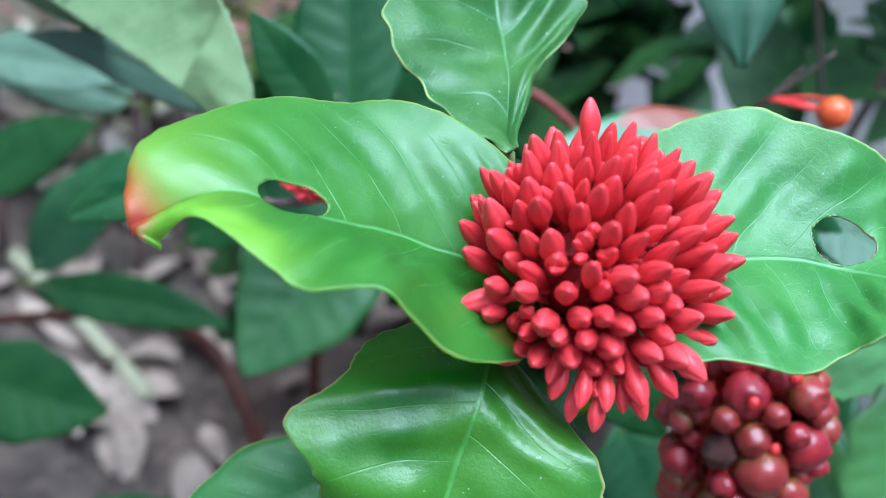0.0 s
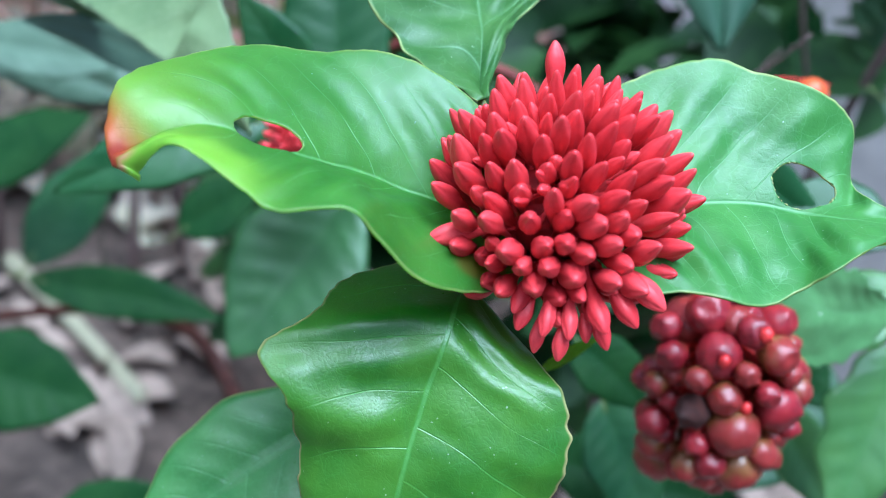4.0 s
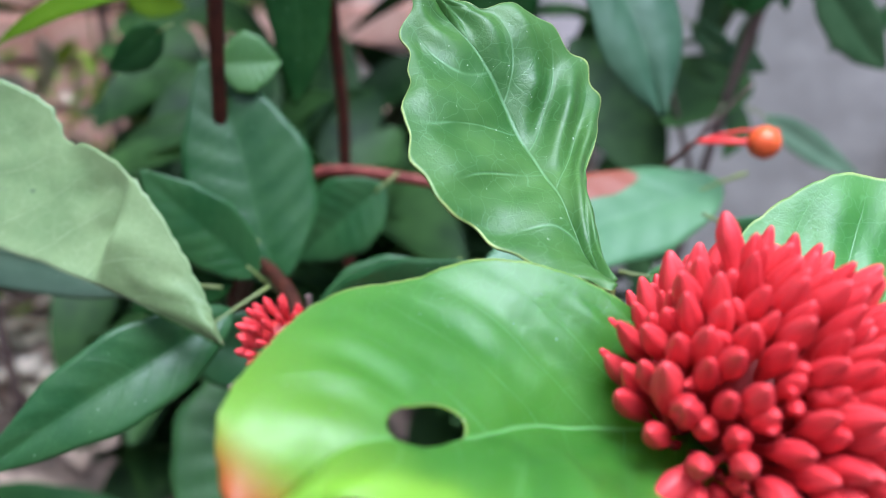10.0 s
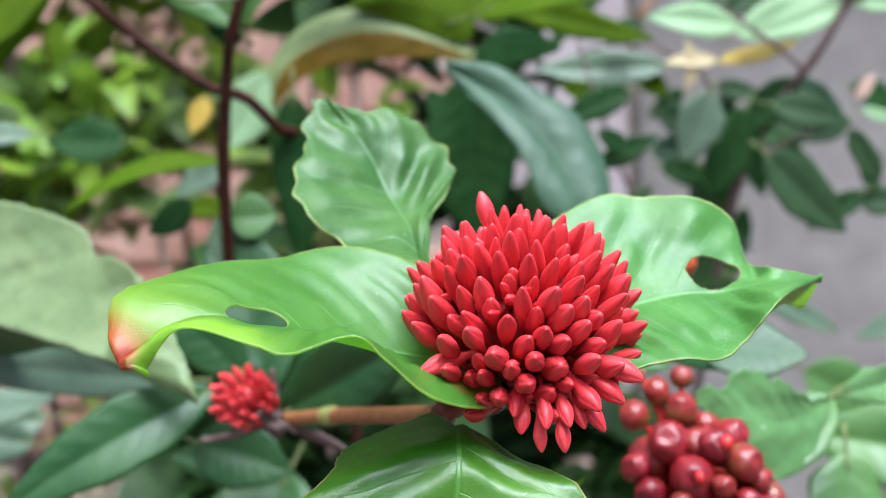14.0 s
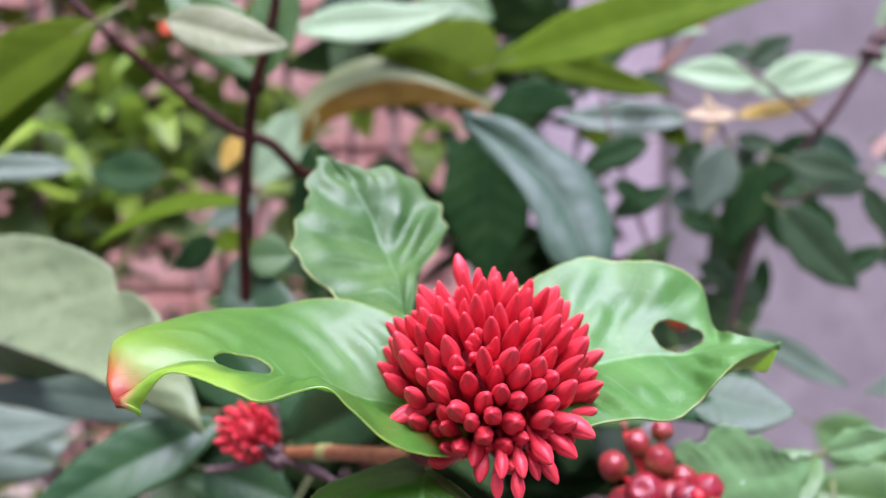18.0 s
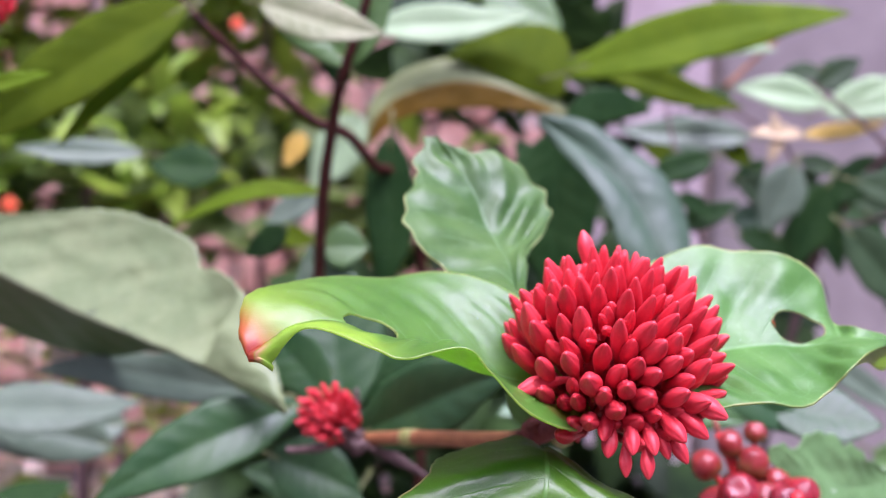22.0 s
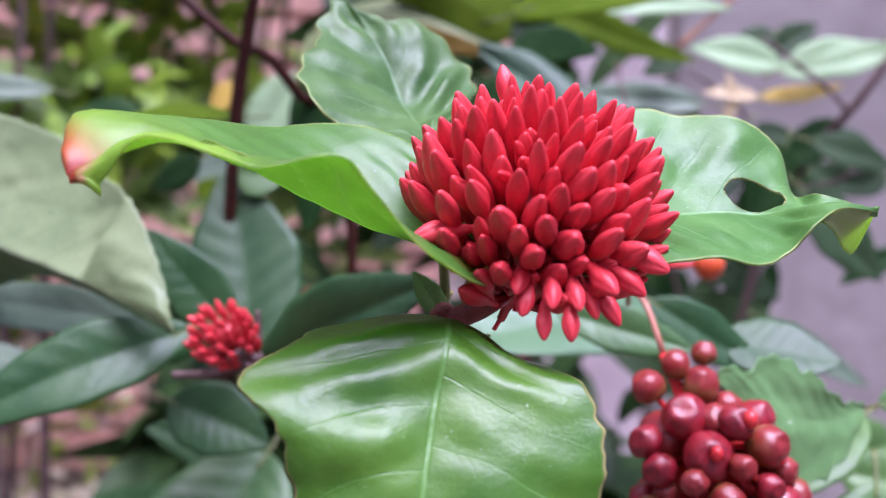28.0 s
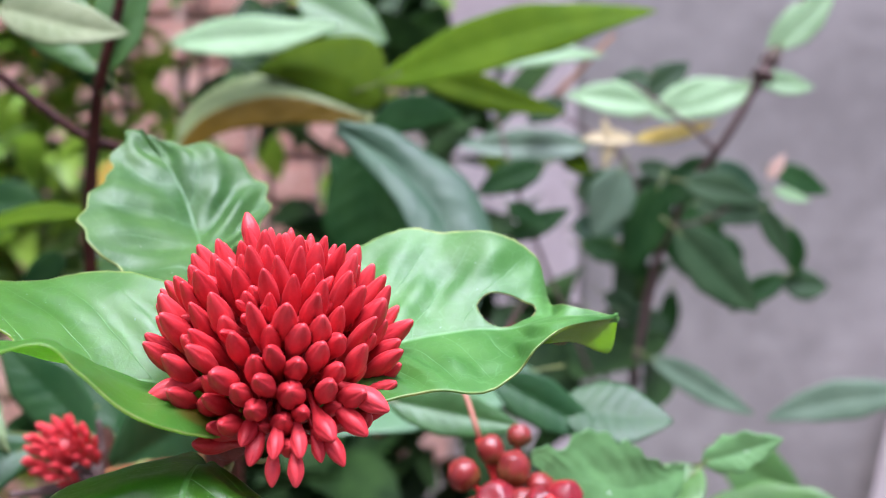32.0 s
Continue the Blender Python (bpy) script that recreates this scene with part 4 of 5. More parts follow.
# orange fruit on its red stalk, with red and dry old stalks
bm = bmesh.new()
bmesh.ops.create_uvsphere(bm, u_segments=20, v_segments=14, radius=0.0050, matrix=Matrix.Translation((0.1392, 0.2651, 0.5183)))
for v in bm.verts:
    v.co += 0.0003 * noise.noise(v.co * 300) * Vector((1, 1, 1))
part("fruit", bm, ORANGE, shrub, "round orange fruit on a red stalk")
bm = bmesh.new()
tube(bm, [(0.1235, 0.2765, 0.5160), (0.1295, 0.2710, 0.5172), (0.1352, 0.2675, 0.5180)], 0.0006, 0.0011, 8, 10)
part("fruit_stalk", bm, CALYX_BRIGHT, shrub, "bright red fruit stalk")
root = Vector((0.1235, 0.2765, 0.5160))
for dx, dy, dz in ((0.006, -0.002, 0.012), (0.012, -0.006, 0.019), (0.020, -0.012, 0.006), (0.016, -0.010, 0.000)):
    bm = bmesh.new()
    tube(bm, [root, root + Vector((dx * 0.5, dy * 0.4, dz * 0.35 + 0.002)), root + Vector((dx, dy, dz))], 0.0005, 0.0004, 6, 8, 0.2)
    part("old_stalk", bm, TWIG if dz > 0.01 else CALYX_BRIGHT, shrub)
# one more cluster beyond the left edge
flower_head(shrub, (-0.1246, 0.2818, 0.6190), 0.0090, 60, 9, (-0.1286, 0.2898, 0.6110), "cluster of red buds high on the shrub", (0.2, 0.6, -0.7), 0.60, 0.45, stout=0.105)

# ---- the shrub beside the pillar ----
pillar_shrub = thing("leafy_shrub", (0.20, 0.46, 0.0), "thin leafy shrub with small dull green leaves growing against a pillar", "shrub")
bm = bmesh.new()
tube(bm, [(0.318, 0.392, 0.670), (0.295, 0.394, 0.630), (0.274, 0.401, 0.592), (0.262, 0.425, 0.560), (0.252, 0.450, 0.500), (0.225, 0.460, 0.30), (0.20, 0.46, -0.02)], 0.0016, 0.0030, 10, 30, 0.25, 8)
part("branch", bm, TWIG, pillar_shrub, "knotted grey-brown branch")
bm = bmesh.new()
tube(bm, [(0.2905, 0.394, 0.622), (0.294, 0.394, 0.629), (0.298, 0.394, 0.636)], 0.0045, 0.0030, 10, 8, 0.4, 2)
part("knot", bm, TWIG, pillar_shrub)
for pts in ([(0.271, 0.401, 0.585), (0.255, 0.405, 0.600), (0.232, 0.42, 0.622)], [(0.240, 0.41, 0.549), (0.262, 0.405, 0.550), (0.286, 0.400, 0.563)],
            [(0.255, 0.440, 0.530), (0.235, 0.44, 0.585), (0.205, 0.45, 0.608)], [(0.240, 0.455, 0.420), (0.182, 0.44, 0.55), (0.170, 0.46, 0.61)]):
    bm = bmesh.new()
    tube(bm, pts, 0.0014, 0.0008, 7, 12, 0.2, 6)
    part("twig", bm, TWIG, pillar_shrub)

# ---- leaves of both shrubs, stalk and tip ----
# This leaf's bluish sheen is put into its pale grey colour.
leaf(shrub, LEAF_PALEGREY, (-0.031, 0.258, 0.495), (-0.119, 0.308, 0.490), 0.016, facing=(-0.11, -0.99, 0.44))
leaf(shrub, LEAF_DEEP, (-0.018, 0.237, 0.497), (-0.075, 0.221, 0.472), 0.021, facing=(-0.11, -0.99, 0.44), arch=0.005)
leaf(shrub, LEAF_DEEP, (-0.010, 0.266, 0.491), (-0.037, 0.272, 0.521), 0.019, facing=(-0.15, -0.99, 0.43))
leaf(shrub, LEAF_DEEP, (-0.004, 0.279, 0.481), (-0.019, 0.311, 0.539), 0.039, facing=(-0.15, -0.99, 0.43), label='dark green leaf with an orange blemish')
leaf(shrub, LEAF_DEEP, (-0.001, 0.234, 0.488), (0.041, 0.202, 0.516), 0.024, facing=(-0.11, -0.99, 0.44), label='broad dark green leaf with a pale sheen')
leaf(shrub, LEAF_MID, (0.035, 0.150, 0.515), (0.029, 0.151, 0.523), 0.005, facing=(-0.15, -0.99, 0.42))
leaf(shrub, LEAF_PALEGREY, (-0.105, 0.393, 0.446), (-0.171, 0.380, 0.442), 0.030, facing=(-0.11, -0.99, 0.44))
leaf(shrub, LEAF_DEEP, (-0.002, 0.331, 0.430), (-0.046, 0.338, 0.442), 0.020, facing=(-0.15, -0.99, 0.43))
leaf(shrub, LEAF_SOFT, (0.001, 0.303, 0.444), (-0.033, 0.264, 0.391), 0.052, facing=(0.00, -0.50, 0.80))
leaf(shrub, LEAF_FRESH, (0.016, 0.146, 0.475), (-0.024, 0.120, 0.444), 0.029, facing=(-0.10, -0.60, 0.80), arch=0.003)
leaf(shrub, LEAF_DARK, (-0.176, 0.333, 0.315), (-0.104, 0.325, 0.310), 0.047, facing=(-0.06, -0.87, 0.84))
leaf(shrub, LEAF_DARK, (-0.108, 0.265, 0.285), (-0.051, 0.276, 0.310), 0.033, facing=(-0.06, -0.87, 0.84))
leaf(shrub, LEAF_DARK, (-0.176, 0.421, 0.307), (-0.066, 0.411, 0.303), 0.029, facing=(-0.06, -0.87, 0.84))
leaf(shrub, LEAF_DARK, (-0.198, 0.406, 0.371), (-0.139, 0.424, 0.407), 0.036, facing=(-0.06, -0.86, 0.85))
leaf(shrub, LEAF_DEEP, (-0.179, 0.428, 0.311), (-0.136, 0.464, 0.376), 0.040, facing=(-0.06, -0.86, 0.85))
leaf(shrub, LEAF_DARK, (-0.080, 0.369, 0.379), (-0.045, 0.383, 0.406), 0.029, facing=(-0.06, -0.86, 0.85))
leaf(shrub, LEAF_PALEGREY, (-0.163, 0.353, 0.463), (-0.090, 0.351, 0.467), 0.025, facing=(-0.06, -0.86, 0.85))
leaf(shrub, LEAF_MID, (0.168, 0.221, 0.481), (0.127, 0.211, 0.459), 0.024, facing=(0.00, -0.40, 0.90))
leaf(shrub, LEAF_MID, (0.174, 0.221, 0.462), (0.159, 0.193, 0.412), 0.032, facing=(0.00, -0.50, 0.80), wavy=1)
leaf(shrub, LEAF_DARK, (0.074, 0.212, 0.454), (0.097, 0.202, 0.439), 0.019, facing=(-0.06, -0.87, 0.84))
leaf(shrub, LEAF_DEEP, (0.094, 0.235, 0.416), (0.115, 0.214, 0.382), 0.028, facing=(-0.06, -0.87, 0.84))
leaf(shrub, LEAF_MID, (0.149, 0.236, 0.424), (0.173, 0.218, 0.396), 0.022, facing=(-0.06, -0.87, 0.84))
leaf(shrub, LEAF_YELLOWGREEN, (0.053, 0.150, 0.485), (0.065, 0.154, 0.493), 0.003, facing=(-0.06, -0.87, 0.84))
leaf(shrub, LEAF_SOFT, (0.073, 0.209, 0.509), (0.108, 0.203, 0.501), 0.013, facing=(-0.15, -0.99, 0.43))
leaf(shrub, LEAF_DEEP, (0.106, 0.230, 0.510), (0.139, 0.223, 0.492), 0.015, facing=(-0.15, -0.99, 0.43))
leaf(shrub, LEAF_ORANGE, (0.135, 0.277, 0.502), (0.045, 0.250, 0.490), 0.032, facing=(0.00, -0.55, 0.80), label='green leaf with an orange burnt patch')
# Two very dark leaves fill gaps where shade lies.
leaf(shrub, LEAF_DARK, (0.091, 0.384, 0.590), (0.093, 0.377, 0.512), 0.044, facing=(-0.11, -0.99, 0.44))
leaf(shrub, LEAF_DARK, (0.012, 0.342, 0.583), (0.010, 0.336, 0.517), 0.022, facing=(-0.11, -0.99, 0.44))
leaf(shrub, LEAF_YELLOWGREEN, (-0.014, 0.323, 0.559), (-0.075, 0.328, 0.542), 0.013, facing=(-0.10, -0.50, 0.80), arch=0.008)
leaf(shrub, LEAF_MID, (-0.014, 0.306, 0.539), (0.003, 0.304, 0.539), 0.018, facing=(-0.11, -0.99, 0.44))
leaf(shrub, LEAF_DARK, (-0.029, 0.333, 0.544), (-0.046, 0.334, 0.532), 0.013, facing=(-0.11, -0.99, 0.44))
leaf(shrub, LEAF_OLIVE, (-0.064, 0.304, 0.625), (-0.139, 0.297, 0.571), 0.030, facing=(-0.11, -0.99, 0.44), arch=0.004, label='olive green leaf lit from behind')
leaf(shrub, LEAF_YELLOWGREEN, (-0.066, 0.308, 0.621), (-0.107, 0.299, 0.573), 0.011, facing=(-0.11, -0.99, 0.44))
leaf(shrub, LEAF_WHITE, (-0.036, 0.280, 0.623), (0.005, 0.260, 0.612), 0.018, facing=(-0.11, -0.99, 0.44), label='pale cream-green lower face of a young leaf')
leaf(shrub, LEAF_MID, (-0.006, 0.285, 0.604), (-0.038, 0.292, 0.643), 0.023, facing=(-0.11, -0.99, 0.44))
leaf(shrub, LEAF_MID, (-0.006, 0.285, 0.604), (0.007, 0.288, 0.647), 0.018, facing=(-0.11, -0.99, 0.44))
leaf(shrub, LEAF_DARK, (-0.007, 0.295, 0.598), (-0.015, 0.298, 0.619), 0.012, facing=(-0.11, -0.99, 0.44))
leaf(shrub, LEAF_YELLOWGREEN, (0.096, 0.396, 0.617), (0.216, 0.355, 0.645), 0.029, facing=(-0.11, -0.99, 0.44), arch=0.008, label='long yellow-green leaf')
leaf(shrub, LEAF_PALEGREEN, (0.135, 0.465, 0.637), (0.231, 0.455, 0.642), 0.018, facing=(-0.11, -0.99, 0.44), arch=0.003)
leaf(shrub, LEAF_OLIVE, (0.104, 0.417, 0.628), (0.192, 0.406, 0.605), 0.019, facing=(-0.11, -0.99, 0.44), arch=0.003)
leaf(shrub, LEAF_GREY, (0.069, 0.474, 0.657), (0.012, 0.480, 0.656), 0.019, facing=(-0.11, -0.99, 0.44))
leaf(shrub, LEAF_MID, (0.065, 0.476, 0.675), (0.112, 0.468, 0.649), 0.034, facing=(-0.11, -0.99, 0.44))
leaf(pillar_shrub, LEAF_PALEGREY, (0.235, 0.490, 0.595), (0.156, 0.499, 0.597), 0.024, facing=(-0.11, -0.99, 0.44))
leaf(pillar_shrub, LEAF_PALEGREEN, (0.259, 0.449, 0.614), (0.208, 0.455, 0.620), 0.022, facing=(-0.11, -0.99, 0.44))
leaf(pillar_shrub, LEAF_PALEGREEN, (0.247, 0.430, 0.607), (0.300, 0.425, 0.623), 0.023, facing=(-0.11, -0.99, 0.44))
leaf(pillar_shrub, LEAF_YELLOW, (0.241, 0.439, 0.594), (0.287, 0.435, 0.604), 0.010, facing=(-0.11, -0.99, 0.44), label='withered bright yellow leaf')
leaf(pillar_shrub, LEAF_TAN, (0.242, 0.439, 0.595), (0.212, 0.442, 0.595), 0.009, facing=(-0.11, -0.99, 0.44), label='dry tan curled leaf')
leaf(pillar_shrub, LEAF_TAN, (0.229, 0.440, 0.591), (0.224, 0.442, 0.607), 0.006, facing=(-0.11, -0.99, 0.44))
leaf(pillar_shrub, LEAF_TAN, (0.229, 0.440, 0.594), (0.224, 0.440, 0.579), 0.007, facing=(-0.11, -0.99, 0.44))
leaf(pillar_shrub, LEAF_PALEGREEN, (0.292, 0.404, 0.623), (0.323, 0.399, 0.618), 0.014, facing=(-0.17, -0.98, 0.40))
leaf(pillar_shrub, LEAF_PALEGREEN, (0.293, 0.404, 0.619), (0.244, 0.412, 0.606), 0.017, facing=(-0.17, -0.98, 0.40))
leaf(pillar_shrub, LEAF_PALEGREEN, (0.300, 0.404, 0.636), (0.327, 0.401, 0.670), 0.015, facing=(-0.17, -0.98, 0.40))
leaf(pillar_shrub, LEAF_PALEGREY, (0.220, 0.404, 0.578), (0.205, 0.405, 0.544), 0.024, facing=(-0.17, -0.98, 0.40))
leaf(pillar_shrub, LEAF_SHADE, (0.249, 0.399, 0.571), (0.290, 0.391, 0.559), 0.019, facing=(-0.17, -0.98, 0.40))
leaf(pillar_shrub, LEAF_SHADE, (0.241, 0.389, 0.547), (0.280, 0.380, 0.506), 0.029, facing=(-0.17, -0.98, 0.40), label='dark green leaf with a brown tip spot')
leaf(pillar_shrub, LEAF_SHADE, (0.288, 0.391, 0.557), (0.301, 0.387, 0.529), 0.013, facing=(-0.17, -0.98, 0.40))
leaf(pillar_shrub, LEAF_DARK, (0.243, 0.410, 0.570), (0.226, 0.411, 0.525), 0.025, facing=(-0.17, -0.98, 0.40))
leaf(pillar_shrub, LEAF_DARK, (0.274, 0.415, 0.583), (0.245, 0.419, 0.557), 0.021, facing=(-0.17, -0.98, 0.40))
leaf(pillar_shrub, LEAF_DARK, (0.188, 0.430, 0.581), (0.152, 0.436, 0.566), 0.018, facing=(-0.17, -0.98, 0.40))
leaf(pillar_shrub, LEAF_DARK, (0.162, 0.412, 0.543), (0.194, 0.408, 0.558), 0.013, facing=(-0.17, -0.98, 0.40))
leaf(pillar_shrub, LEAF_PALEGREEN, (0.294, 0.391, 0.566), (0.313, 0.387, 0.560), 0.007, facing=(-0.17, -0.98, 0.40))
leaf(pillar_shrub, LEAF_PINK, (0.292, 0.391, 0.571), (0.301, 0.390, 0.584), 0.007, facing=(-0.17, -0.98, 0.40), label='pinkish unopened bud leaf')
leaf(shrub, LEAF_PALEGREY, (0.229, 0.392, 0.484), (0.279, 0.381, 0.455), 0.015, facing=(-0.17, -0.98, 0.40))
leaf(shrub, LEAF_PALEGREY, (0.331, 0.341, 0.472), (0.273, 0.362, 0.457), 0.019, facing=(-0.17, -0.98, 0.40))
leaf(shrub, LEAF_MID, (0.264, 0.389, 0.434), (0.306, 0.380, 0.411), 0.031, facing=(-0.17, -0.98, 0.40))
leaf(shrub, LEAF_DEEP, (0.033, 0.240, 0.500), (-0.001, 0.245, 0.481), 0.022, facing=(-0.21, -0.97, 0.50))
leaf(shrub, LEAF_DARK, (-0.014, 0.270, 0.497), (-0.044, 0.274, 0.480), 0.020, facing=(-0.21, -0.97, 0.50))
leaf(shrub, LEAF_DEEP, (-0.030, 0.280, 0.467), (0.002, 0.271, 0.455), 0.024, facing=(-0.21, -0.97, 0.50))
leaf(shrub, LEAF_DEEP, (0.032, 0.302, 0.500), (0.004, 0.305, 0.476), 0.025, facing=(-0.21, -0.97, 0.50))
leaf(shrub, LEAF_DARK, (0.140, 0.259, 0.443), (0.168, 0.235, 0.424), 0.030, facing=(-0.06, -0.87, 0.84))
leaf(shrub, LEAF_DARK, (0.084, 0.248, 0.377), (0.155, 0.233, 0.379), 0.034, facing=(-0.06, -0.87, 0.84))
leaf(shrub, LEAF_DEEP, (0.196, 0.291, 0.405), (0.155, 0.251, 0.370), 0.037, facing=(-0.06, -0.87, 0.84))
leaf(shrub, LEAF_MID, (0.190, 0.265, 0.451), (0.243, 0.229, 0.448), 0.030, facing=(-0.26, -0.95, 0.52), wavy=0.6)
leaf(shrub, LEAF_DEEP, (0.127, 0.229, 0.500), (0.156, 0.214, 0.497), 0.023, facing=(-0.05, -0.86, 0.85))
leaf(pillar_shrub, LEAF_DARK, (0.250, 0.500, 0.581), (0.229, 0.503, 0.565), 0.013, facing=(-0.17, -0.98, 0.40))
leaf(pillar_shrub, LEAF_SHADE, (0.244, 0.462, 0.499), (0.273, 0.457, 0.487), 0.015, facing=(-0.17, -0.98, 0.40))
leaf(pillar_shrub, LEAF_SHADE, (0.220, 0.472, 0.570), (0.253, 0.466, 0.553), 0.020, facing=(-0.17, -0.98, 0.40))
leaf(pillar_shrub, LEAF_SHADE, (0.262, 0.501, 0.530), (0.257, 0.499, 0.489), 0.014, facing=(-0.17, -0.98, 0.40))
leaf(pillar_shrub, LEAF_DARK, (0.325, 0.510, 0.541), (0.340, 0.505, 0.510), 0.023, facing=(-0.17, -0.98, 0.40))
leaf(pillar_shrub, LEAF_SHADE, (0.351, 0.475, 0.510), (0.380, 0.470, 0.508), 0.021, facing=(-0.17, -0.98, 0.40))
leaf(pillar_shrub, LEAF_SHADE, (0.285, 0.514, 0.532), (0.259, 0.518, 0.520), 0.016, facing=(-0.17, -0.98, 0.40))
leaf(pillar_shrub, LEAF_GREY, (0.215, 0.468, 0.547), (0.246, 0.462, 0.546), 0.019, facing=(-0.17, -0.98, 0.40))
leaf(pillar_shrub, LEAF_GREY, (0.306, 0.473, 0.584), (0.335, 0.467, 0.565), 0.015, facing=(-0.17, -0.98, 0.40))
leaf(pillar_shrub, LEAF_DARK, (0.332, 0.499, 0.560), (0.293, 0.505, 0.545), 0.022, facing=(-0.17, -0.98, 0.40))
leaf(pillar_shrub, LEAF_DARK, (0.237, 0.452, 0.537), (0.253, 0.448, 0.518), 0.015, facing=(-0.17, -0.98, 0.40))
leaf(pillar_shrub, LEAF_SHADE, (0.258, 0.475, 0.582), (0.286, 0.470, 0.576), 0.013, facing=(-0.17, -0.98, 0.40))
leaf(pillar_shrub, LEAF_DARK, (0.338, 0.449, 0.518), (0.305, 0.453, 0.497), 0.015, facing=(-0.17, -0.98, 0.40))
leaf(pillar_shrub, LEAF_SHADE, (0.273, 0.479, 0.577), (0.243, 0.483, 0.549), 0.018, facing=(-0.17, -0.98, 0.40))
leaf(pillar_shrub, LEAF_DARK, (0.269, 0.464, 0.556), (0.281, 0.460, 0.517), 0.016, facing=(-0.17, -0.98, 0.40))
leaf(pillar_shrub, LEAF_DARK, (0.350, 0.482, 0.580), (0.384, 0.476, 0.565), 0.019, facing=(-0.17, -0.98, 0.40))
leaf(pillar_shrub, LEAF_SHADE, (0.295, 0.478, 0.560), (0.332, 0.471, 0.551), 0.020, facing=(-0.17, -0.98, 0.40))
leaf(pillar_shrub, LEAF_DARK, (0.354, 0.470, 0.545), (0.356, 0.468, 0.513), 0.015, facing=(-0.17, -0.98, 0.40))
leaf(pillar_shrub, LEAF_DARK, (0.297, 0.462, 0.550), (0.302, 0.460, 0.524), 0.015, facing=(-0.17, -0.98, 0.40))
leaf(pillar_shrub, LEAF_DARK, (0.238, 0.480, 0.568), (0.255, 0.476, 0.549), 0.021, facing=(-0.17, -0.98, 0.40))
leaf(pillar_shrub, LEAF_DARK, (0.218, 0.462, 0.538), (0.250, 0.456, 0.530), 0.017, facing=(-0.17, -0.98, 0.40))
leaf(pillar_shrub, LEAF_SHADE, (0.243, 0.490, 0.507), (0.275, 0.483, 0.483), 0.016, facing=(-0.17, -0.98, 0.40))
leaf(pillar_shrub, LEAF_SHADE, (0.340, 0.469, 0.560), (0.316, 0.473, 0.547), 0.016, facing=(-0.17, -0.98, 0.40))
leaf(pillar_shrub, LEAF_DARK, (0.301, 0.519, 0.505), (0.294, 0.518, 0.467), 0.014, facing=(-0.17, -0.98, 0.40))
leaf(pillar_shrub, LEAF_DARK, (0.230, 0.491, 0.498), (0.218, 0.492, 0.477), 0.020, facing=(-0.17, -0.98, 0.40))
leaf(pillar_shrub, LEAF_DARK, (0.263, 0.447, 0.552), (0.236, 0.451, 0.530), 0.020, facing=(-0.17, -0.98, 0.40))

# broad bent leaves behind the cluster
rail_leaf("leaf", LEAF_BROWN, shrub,
          [(103.3, 396.2, 596.5), (80.4, 408.3, 618.2), (56.5, 419.3, 625.5), (32.9, 423.4, 622.6), (16.3, 426.1, 614.3), (5.2, 421.8, 600.3), (3.6, 415.8, 580.5)],
          [(103.3, 396.1, 595.9), (78.2, 401.5, 606.0), (56.5, 406.0, 611.5), (37.6, 409.7, 610.4), (20.0, 412.7, 603.9), (8.8, 414.7, 593.7), (3.6, 415.8, 580.0)],
          [(103.3, 396.0, 595.1), (79.7, 400.6, 598.5), (58.2, 404.8, 599.5), (40.4, 408.3, 598.1), (25.8, 411.3, 595.3), (15.0, 413.7, 589.5), (4.2, 415.6, 579.2)],
          "arched leaf, pale green above with a yellow-brown lower half", nv=50, nu=25, jag=0.0008)
rail_leaf("leaf", LEAF_OLIVE, shrub,
          [(98.1, 397.7, 608.0), (101.7, 407.3, 629.4), (96.5, 414.9, 640.7), (81.5, 418.8, 642.7), (58.8, 418.8, 637.1), (41.3, 415.6, 625.4)],
          [(96.8, 397.8, 606.5), (84.9, 402.7, 618.6), (71.5, 407.1, 623.9), (56.8, 411.4, 625.9), (41.4, 415.6, 624.9)],
          [(94.1, 398.0, 605.4), (79.6, 402.4, 608.9), (66.3, 406.9, 614.7), (55.5, 411.1, 620.1), (41.4, 415.5, 624.0)],
          "broad dark olive leaf folded along its midrib", nv=50, nu=25)
rail_leaf("leaf", LEAF_SHEEN, shrub,
          [(72.6, 330.6, 593.6), (90.3, 324.2, 590.6), (105.2, 317.5, 580.3), (117.8, 308.9, 570.1), (124.1, 300.7, 555.2), (123.5, 291.3, 540.8), (115.3, 282.3, 522.7)],
          [(71.9, 330.4, 590.9), (87.5, 320.3, 579.8), (97.9, 310.8, 569.4), (105.8, 301.3, 556.8), (110.1, 292.1, 542.5), (114.3, 282.4, 522.6)],
          [(72.0, 330.1, 587.2), (80.0, 317.2, 576.5), (87.6, 305.5, 565.9), (93.3, 296.3, 553.5), (97.5, 289.5, 538.2), (112.2, 282.7, 522.6)],
          "drooping curved grey-green leaf with a soft sheen", bulge=(0.002, 0.002), ripple=0.00008, nv=60, nu=33)
rail_leaf("leaf", LEAF_DARK, shrub,
          [(90.0, 357.4, 598.3), (99.3, 360.4, 606.3), (114.0, 362.3, 607.6), (129.0, 363.4, 600.3)],
          [(88.9, 357.2, 594.6), (100.8, 359.6, 598.9), (115.4, 361.6, 600.9), (129.1, 363.2, 598.8)],
          [(88.4, 357.0, 592.1), (100.9, 358.9, 590.9), (115.5, 361.0, 594.1), (129.1, 363.2, 597.8)],
          "small dark blue-green leaf", ripple=0.00005, nv=30, nu=17)
